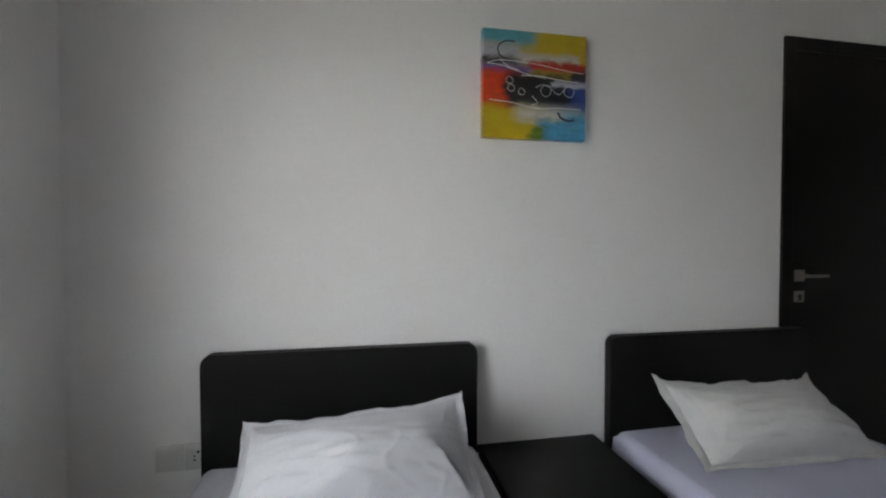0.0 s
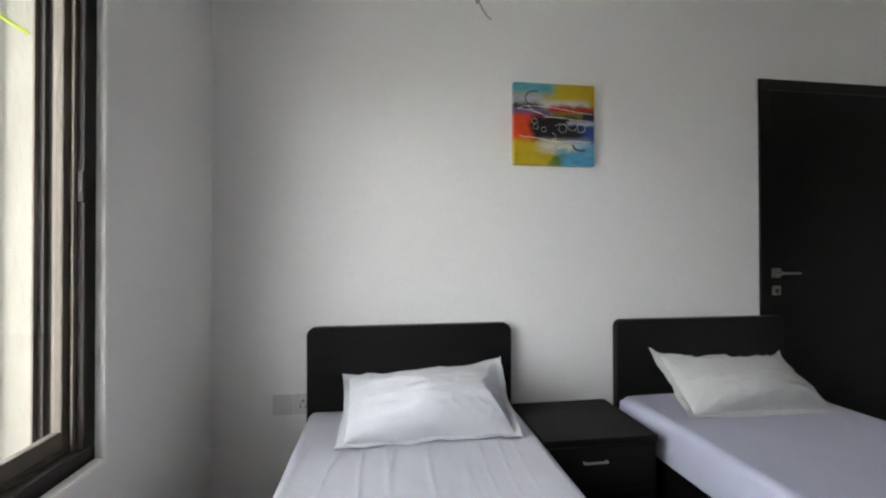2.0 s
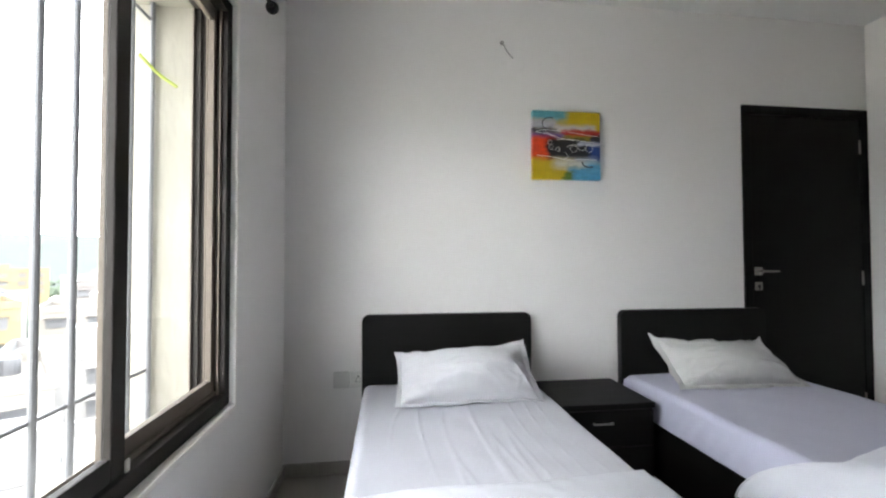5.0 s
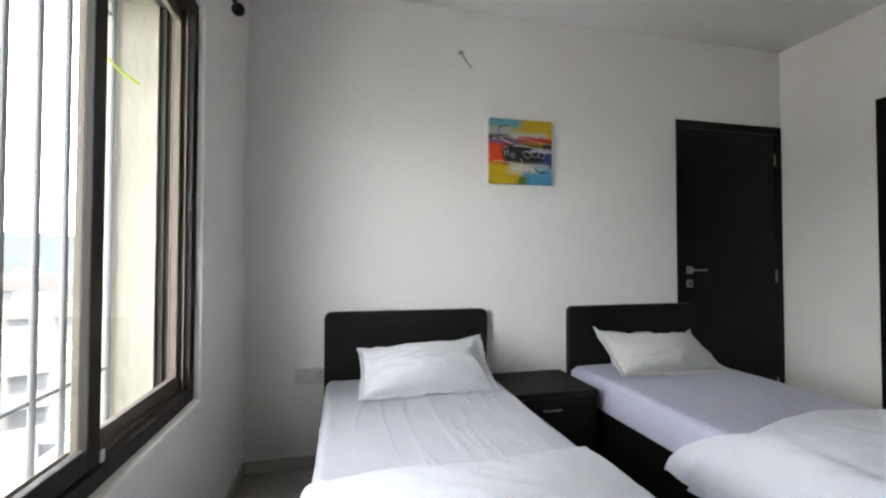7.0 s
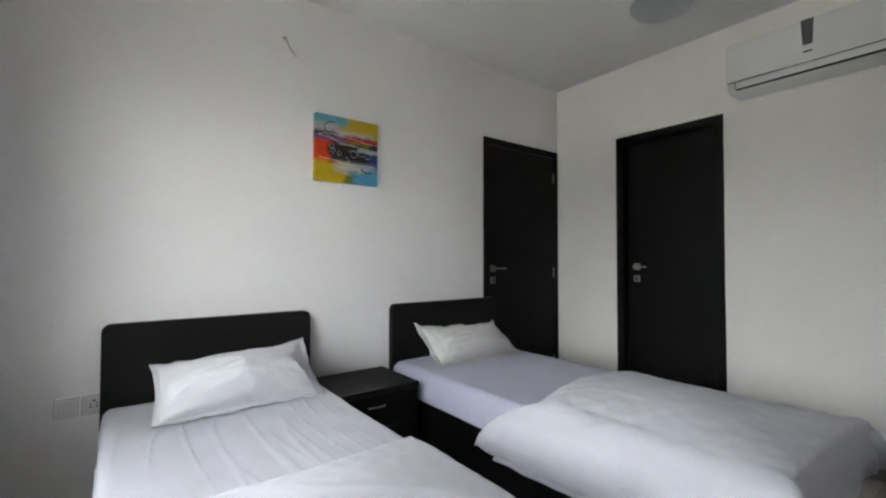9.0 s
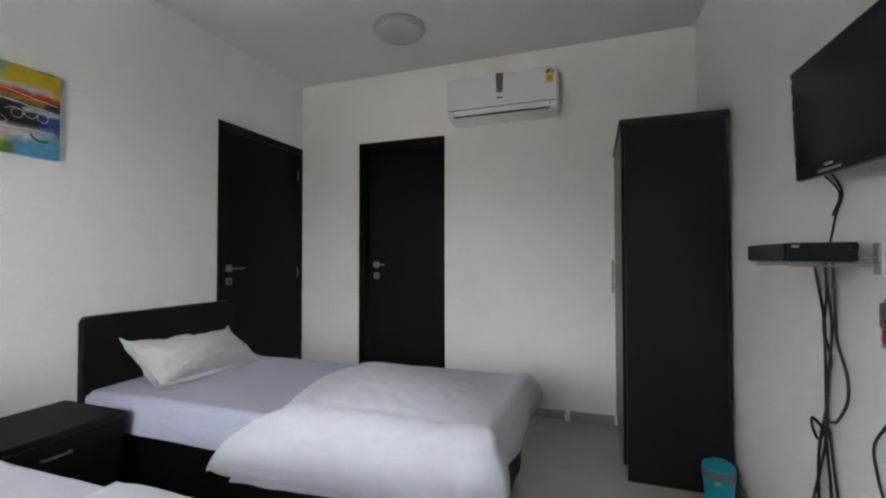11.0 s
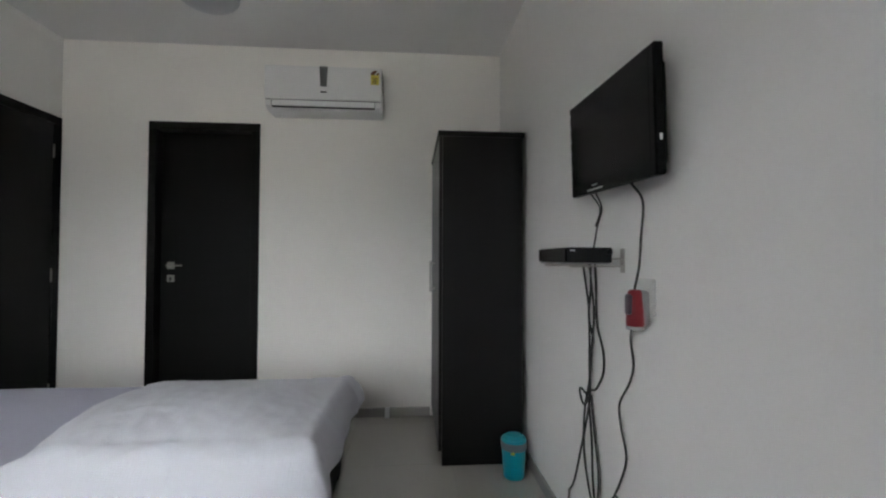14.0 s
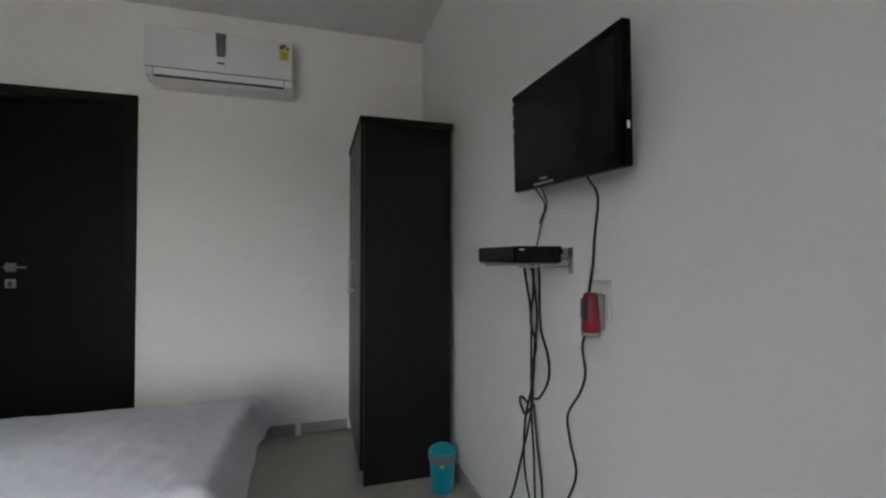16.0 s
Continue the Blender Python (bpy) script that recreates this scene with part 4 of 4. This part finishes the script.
# ---- television, shelf, cables ----
def make_tv():
    t = thing("television", "black flat television tilted on a wall bracket", "television")
    w, h = 0.532, 0.315
    M = pose(1.176, YS + 0.092, 1.505) @ pose(0, 0, 0, -2.5, -2.0, 0)

    def put(bm):
        bm.transform(M)
        return bm
    # local: x along the screen, y towards the room, z up
    part("back_shell", put(B((-w / 2 + 0.03, -0.052, -h / 2 + 0.03), (w / 2 - 0.03, -0.022, h / 2 - 0.03), 0.012)), M_BLACK, t)
    part("bezel", put(B((-w / 2, -0.026, -h / 2), (w / 2, 0, h / 2), 0.006)), M_GLOSS, t, "glossy black bezel")
    part("screen", put(B((-w / 2 + 0.026, -0.002, -h / 2 + 0.036), (w / 2 - 0.026, 0.0008, h / 2 - 0.024))), M_SCREEN, t, "dark switched-off screen")
    part("badge", put(B((0.055, 0.0, -h / 2 + 0.020), (0.095, 0.0016, -h / 2 + 0.026))), M_GREYP, t)
    part("trim_bar", put(B((0.02, -0.002, -h / 2 + 0.006), (0.13, 0.0014, -h / 2 + 0.013), 0.001, 1)), M_GREYP, t, "grey strip under the screen")
    for k in range(6):
        part("button", put(B((w / 2 - 0.014, -0.001, 0.125 - k * 0.045), (w / 2 - 0.008, 0.0018, 0.137 - k * 0.045), 0.0006, 1)), M_LIGHTGREY if k < 3 else M_GREYP, t)
    part("side_port", put(B((-w / 2 - 0.002, -0.016, -0.076), (-w / 2 + 0.001, -0.009, -0.060), 0.001, 1)), M_WHITEP, t, "small white side connector")
    bm = bmesh.new()
    box(bm, (1.05, YS, 1.42), (1.25, YS + 0.012, 1.58), 0.002)
    box(bm, (1.12, YS + 0.012, 1.46), (1.18, YS + 0.045, 1.54), 0.002)
    part("wall_bracket", bm, M_BLACK, t)
    return t


make_tv()


def make_shelf():
    s = thing("wall_shelf", "small thin shelf on steel brackets fixed to the wall", "shelf")
    z = 1.132
    part("board", B((1.240, YS + 0.045, z - 0.009), (1.515, YS + 0.180, z - 0.004), 0.001, 1), M_GREYP, s, "thin grey shelf board")
    for x in (1.245, 1.49):
        bm = bmesh.new()
        box(bm, (x - 0.012, YS, z - 0.035), (x + 0.012, YS + 0.004, z + 0.04), 0.001, 1)
        box(bm, (x - 0.004, YS + 0.004, z - 0.018), (x + 0.004, YS + 0.17, z - 0.012))
        box(bm, (x - 0.003, YS + 0.004, z + 0.004), (x + 0.003, YS + 0.035, z + 0.010))
        part("bracket", bm, M_STEEL, s, "steel angle bracket")
    b = thing("set_top_box", "flat black set-top box on the wall shelf", "set-top box")
    part("case", B((1.225, YS + 0.045, z - 0.004), (1.50, YS + 0.185, z + 0.043), 0.003), M_BLACK, b)
    part("front_panel", B((1.228, YS + 0.185, z - 0.002), (1.497, YS + 0.192, z + 0.041), 0.002), M_GLOSS, b)
    part("label", B((1.2243, YS + 0.162, z + 0.031), (1.2252, YS + 0.178, z + 0.036)), M_LIGHTGREY, b)
    part("plug", B((1.2, YS + 0.055, z + 0.022), (1.226, YS + 0.068, z + 0.036), 0.002), M_BLACK, b)


make_shelf()


def cable(label, runs, r=0.0035, name="cable"):
    c = thing(name, label, "cable", group="television cables")
    for pts in runs:
        part("lead", tube(bmesh.new(), [(x, YS + o, z) for x, o, z in pts], r, 8, 7), M_CABLE, c)
    return c


cable("thin black cable from the television to the box", [
    [(1.335, 0.05, 1.365), (1.350, 0.02, 1.31), (1.385, 0.02, 1.25), (1.41, 0.02, 1.19), (1.42, 0.03, 1.150)],
    [(1.372, 0.05, 1.365), (1.362, 0.02, 1.31), (1.388, 0.025, 1.252)],
], 0.0028)
cable("black power cable from the television to the plug", [
    [(1.085, 0.06, 1.350), (1.095, 0.02, 1.30), (1.120, 0.012, 1.20), (1.125, 0.015, 1.12), (1.105, 0.04, 1.055)]])
cable("bundle of black cables hanging under the shelf", [
    [(1.505, 0.022, 1.130), (1.492, 0.02, 1.07), (1.462, 0.02, 0.98), (1.455, 0.02, 0.90), (1.455, 0.02, 0.75), (1.46, 0.02, 0.62), (1.53, 0.02, 0.44), (1.60, 0.02, 0.28), (1.655, 0.02, 0.21)],
    [(1.448, 0.022, 1.130), (1.435, 0.02, 1.05), (1.415, 0.02, 0.95), (1.43, 0.02, 0.85), (1.44, 0.025, 0.72), (1.50, 0.02, 0.58), (1.505, 0.02, 0.42), (1.44, 0.02, 0.28), (1.40, 0.02, 0.30), (1.385, 0.02, 0.40), (1.42, 0.02, 0.55), (1.43, 0.025, 0.66)],
    [(1.400, 0.022, 1.130), (1.398, 0.02, 1.05), (1.395, 0.02, 0.95), (1.385, 0.02, 0.90), (1.345, 0.02, 0.83), (1.345, 0.02, 0.76), (1.40, 0.02, 0.69), (1.435, 0.03, 0.66), (1.44, 0.02, 0.50), (1.43, 0.02, 0.35), (1.40, 0.02, 0.22), (1.39, 0.03, 0.05), (1.40, 0.06, 0.006)],
    [(1.425, 0.028, 1.130), (1.430, 0.025, 1.03), (1.455, 0.022, 0.93), (1.42, 0.022, 0.86), (1.44, 0.022, 0.78), (1.43, 0.03, 0.66)],
    [(1.46, 0.03, 0.655), (1.50, 0.035, 0.665), (1.515, 0.03, 0.635), (1.48, 0.03, 0.61), (1.43, 0.035, 0.65)],
    [(1.655, 0.02, 0.165), (1.69, 0.02, 0.12), (1.70, 0.03, 0.05), (1.68, 0.06, 0.006)],
    [(1.37, 0.03, 0.25), (1.43, 0.03, 0.22), (1.52, 0.03, 0.17), (1.56, 0.03, 0.10)],
], 0.0040)
con = thing("cable_joiner", "steel aerial cable connector", "connector")
part("barrel", tube(bmesh.new(), [(1.650, YS + 0.02, 0.220), (1.658, YS + 0.02, 0.155)], 0.006, 10, 0), M_CHROME, con, "", True)
cable("thin black cable trailing from the plug to the floor", [
    [(1.100, 0.05, 0.965), (1.165, 0.02, 0.90), (1.160, 0.015, 0.83), (1.185, 0.015, 0.77), (1.245, 0.015, 0.69), (1.235, 0.015, 0.62), (1.205, 0.015, 0.54), (1.25, 0.015, 0.44), (1.29, 0.015, 0.37), (1.30, 0.02, 0.25), (1.29, 0.03, 0.10), (1.27, 0.08, 0.005)],
    [(1.30, 0.02, 0.36), (1.26, 0.02, 0.40), (1.215, 0.02, 0.37), (1.22, 0.02, 0.30), (1.26, 0.02, 0.26)],
])


def make_plug():
    s = thing("wall_socket", "white plastic wall socket under the television", "socket")
    part("plate", B((1.066, YS, 0.985), (1.152, YS + 0.010, 1.085), 0.003), M_PLATE, s)
    part("insert", B((1.074, YS + 0.009, 0.995), (1.144, YS + 0.0125, 1.075), 0.001, 1), M_PLATE, s)
    part("rocker_switch", B((1.086, YS + 0.012, 1.025), (1.102, YS + 0.016, 1.050), 0.001, 1), M_WHITEP, s)
    p = thing("repellent_plug", "red and grey plug-in vaporiser in the socket", "plug-in device")
    part("housing", B((1.068, YS + 0.013, 0.958), (1.118, YS + 0.040, 1.054), 0.012, 3), M_GREYP, p, "grey housing", True)
    bm = bmesh.new()
    lathe(bm, [(0.021, 0.955), (0.024, 0.961), (0.022, 1.00), (0.0185, 1.048), (0.014, 1.055), (0.0, 1.057)], at=(1.085, YS + 0.050, 0), n=24)
    part("refill", bm, M_RED, p, "translucent red cover", True)
    part("base_ring", lathe(bmesh.new(), [(0.022, 0.947), (0.025, 0.951), (0.022, 0.957)], at=(1.085, YS + 0.050, 0), n=24), M_GREYP, p, "", True)
    part("knob", B((1.070, YS + 0.062, 0.988), (1.092, YS + 0.078, 1.044), 0.006), M_KNOB, p, "dark purple-grey front knob", True)


make_plug()


# ---- loose white strip standing against the skirting ----
strip = thing("plastic_strip", "small white plastic strip leaning on the skirting", "plastic strip", at=(XE - 0.030, 0.148, 0.0))
bm = B((-0.004, -0.017, 0.0), (0.004, 0.017, 0.072), 0.001, 1)
bm.transform(Matrix.Rotation(radians(14), 4, "Y"))
part("strip", bm, M_WHITEP, strip)

# ---- ceiling lamp ----
lamp = thing("ceiling_lamp", "round frosted white ceiling lamp, switched off", "ceiling lamp", at=(2.465, 1.155, ZC))
part("base_ring", lathe(bmesh.new(), [(0.165, 0), (0.170, -0.006), (0.170, -0.022), (0.160, -0.026)], n=48), M_LAMP, lamp, "", True)
part("diffuser", lathe(bmesh.new(), [(0.160, -0.020), (0.156, -0.040), (0.135, -0.056), (0.09, -0.068), (0.04, -0.073), (0.0, -0.074)], n=48), M_LAMP, lamp, "frosted dome", True)

# ---- outside: a hazy town far below, the haze mixed into its base colours ----
M_TOWN = [surface("town_paint_%d" % k, c, 0.8, 0.06, 0.3, 4, 0.1, 0.01, spec=0.2) for k, c in enumerate(((0.098, 0.094, 0.086), (0.098, 0.082, 0.050), (0.108, 0.108, 0.108), (0.075, 0.070, 0.068)))]
# openings and ground are paled, the hill greyed, to stand in for distance haze
M_TOWNDARK = surface("town_opening", (0.045, 0.047, 0.051), 0.4, 0.2, 1, 8, 0.05, 0.01)
M_GROUND = surface("pale_town_ground", (0.46, 0.455, 0.42), 0.9, 0.25, 0.02, 0.4, 0.2, 0.05, spec=0.1)
M_HILL = surface("haze_tinted_green_hill", (0.050, 0.057, 0.054), 0.95, 0.18, 0.012, 0.06, 0.2, 0.5, spec=0.0)
M_TREES = surface("far_treetops", (0.046, 0.058, 0.044), 0.95, 0.3, 0.15, 1.5, 0.6, 0.6, spec=0.0)
GZ = -26.0
bm = bmesh.new()
bmesh.ops.create_grid(bm, x_segments=40, y_segments=40, size=2500)
for v in bm.verts:
    v.co.z = GZ + 2 * wob(v.co.x, v.co.y, 0, 0.004)
tagged(part("ground", bm, M_GROUND), "pale hazy ground of the town below", "ground", kind="structure")

bm = bmesh.new()
nx = 90
ring = []
for k in range(nx + 1):
    a = radians(95 + 110 * k / nx)
    d = 1500
    top = 84 + 34 * max(0, noise.noise(Vector((k * 0.11, 3.3, 0)))) + 12 * noise.noise(Vector((k * 0.5, 1, 0)))
    p = Vector((math.cos(a), math.sin(a), 0))
    ring.append([bm.verts.new(p * (d - 1000) + Vector((0, 0, GZ - 2))), bm.verts.new(p * (d - 330) + Vector((0, 0, GZ + top * 0.50))), bm.verts.new(p * d + Vector((0, 0, GZ + top + 8)))])
for a, b in zip(ring, ring[1:]):
    for j in range(2):
        bm.faces.new((a[j], b[j], b[j + 1], a[j + 1]))
tagged(part("backdrop", bm, M_HILL, None, "", True), "low hazy green hills on the horizon", "hills", kind="structure")


def make_house(x, y, w, d, h, turn, mat, label):
    """A flat-roofed block with storeys, openings, sun-shades and a parapet."""
    b = thing("apartment_building", label, "building", at=(x, y, GZ))
    b.rotation_euler.z = radians(turn)
    part("wall", B((-w / 2, -d / 2, 0), (w / 2, d / 2, h)), mat, b)
    bm = bmesh.new()
    t = 0.25
    box(bm, (-w / 2 - 0.1, -d / 2 - 0.1, h), (w / 2 + 0.1, -d / 2 + t, h + 0.9))
    box(bm, (-w / 2 - 0.1, d / 2 - t, h), (w / 2 + 0.1, d / 2 + 0.1, h + 0.9))
    box(bm, (-w / 2 - 0.1, -d / 2 + t, h), (-w / 2 + t, d / 2 - t, h + 0.9))
    box(bm, (w / 2 - t, -d / 2 + t, h), (w / 2 + 0.1, d / 2 - t, h + 0.9))
    part("parapet", bm, mat, b)
    part("stair_head", B((-w * 0.2, -d * 0.1, h), (w * 0.05, d * 0.2, h + 2.5), 0.05, 1), mat, b)
    part("water_tank", lathe(bmesh.new(), [(0.7, h), (0.7, h + 1.2), (0.4, h + 1.45), (0.0, h + 1.5)], at=(w * 0.28, d * 0.1, 0), n=16), M_TOWNDARK, b, "dark plastic roof tank")
    n = max(2, int(w / 4.6))
    win = B((-1.2, -0.06, -0.7), (1.2, 0.06, 0.75))
    me = mesh_of(win, "window", M_TOWNDARK)
    sh = mesh_of(B((-1.4, -0.5, 0.82), (1.4, 0.06, 0.92)), "sun_shade", mat)
    z = h - 1.7
    while z > max(1.2, h - 11):
        for k in range(n):
            xx = -w / 2 + (k + 0.5) * w / n
            for yy, rot in ((-d / 2 - 0.03, 0),):
                o = new("window", me)
                o.parent, o.location = b, (xx, yy, z)
                q = new("sun_shade", sh)
                q.parent, q.location = b, (xx, yy, z)
        z -= 3.1
    return b


TOWN = [
    (-17, 24, 12, 10, 16.5, 32, 2, "white flat-roofed apartment block below the window"),
    (-30, 34, 10, 12, 18.5, 38, 0, "cream flat-roofed block with a roof tank"),
    (-31, 52, 16, 12, 17.5, 30, 2, "white low apartment block in haze"),
    (-52, 56, 14, 12, 21.5, 44, 1, "ochre apartment block in haze"),
    (-48, 84, 20, 14, 19.0, 28, 0, "pale apartment block in haze"),
    (-80, 92, 18, 14, 20.0, 36, 2, "white apartment block in haze"),
    (-66, 120, 22, 14, 21.0, 25, 3, "grey apartment block in haze"),
    (-120, 130, 24, 16, 22.0, 40, 0, "distant cream apartment block"),
    (-100, 170, 26, 16, 21.0, 30, 2, "distant white apartment block"),
    (-150, 190, 26, 16, 23.0, 35, 1, "distant ochre apartment block"),
]
for x, y, w, d, h, turn, k, label in TOWN:
    make_house(x, y, w, d, h, turn, M_TOWN[k], label)

rng = random.Random(4)
bm = bmesh.new()
for k in range(420):
    a, d = radians(rng.uniform(100, 165)), rng.uniform(140, 700)
    s = rng.uniform(3, 7)
    m = Matrix.Translation((d * math.cos(a), d * math.sin(a), GZ + s * 0.8)) @ Matrix.Diagonal((s, s, s * rng.uniform(0.7, 1.1), 1))
    r = bmesh.ops.create_icosphere(bm, subdivisions=1, radius=1, matrix=m)
    for v in r["verts"]:
        v.co += Vector((rng.uniform(-1, 1), rng.uniform(-1, 1), rng.uniform(-1, 1))) * s * 0.22
tagged(part("far_trees", bm, M_TREES), "far green treetops between the buildings", "trees", kind="stuff")

# ---- floor: polished tiles ----
floor = tagged(part("floor", B((XW, YS, -0.10), (XE, YN, -0.004)), M_SKIRT), "grey-beige polished vitrified tile floor", "floor", kind="structure")
T = 0.6
tile_mesh = {}
ys = [YN - 0.25] + [YN - 0.25 - T * k for k in range(1, 6)]
xs = [XE - 0.14 - T * k for k in range(0, 7)]
xe = sorted({XW, XE, *[x for x in xs if XW < x < XE]})
ye = sorted({YS, YN, *[y for y in ys if YS < y < YN]})
for xa, xb in zip(xe, xe[1:]):
    for ya, yb in zip(ye, ye[1:]):
        key = (round(xb - xa, 4), round(yb - ya, 4))
        if key not in tile_mesh:
            tile_mesh[key] = mesh_of(B((0.0008, 0.0008, -0.006), (key[0] - 0.0008, key[1] - 0.0008, 0.0), 0.0006, 1), "tile", M_TILE)
        o = new("tile", tile_mesh[key])
        o.parent, o.location = floor, (xa, ya, 0)
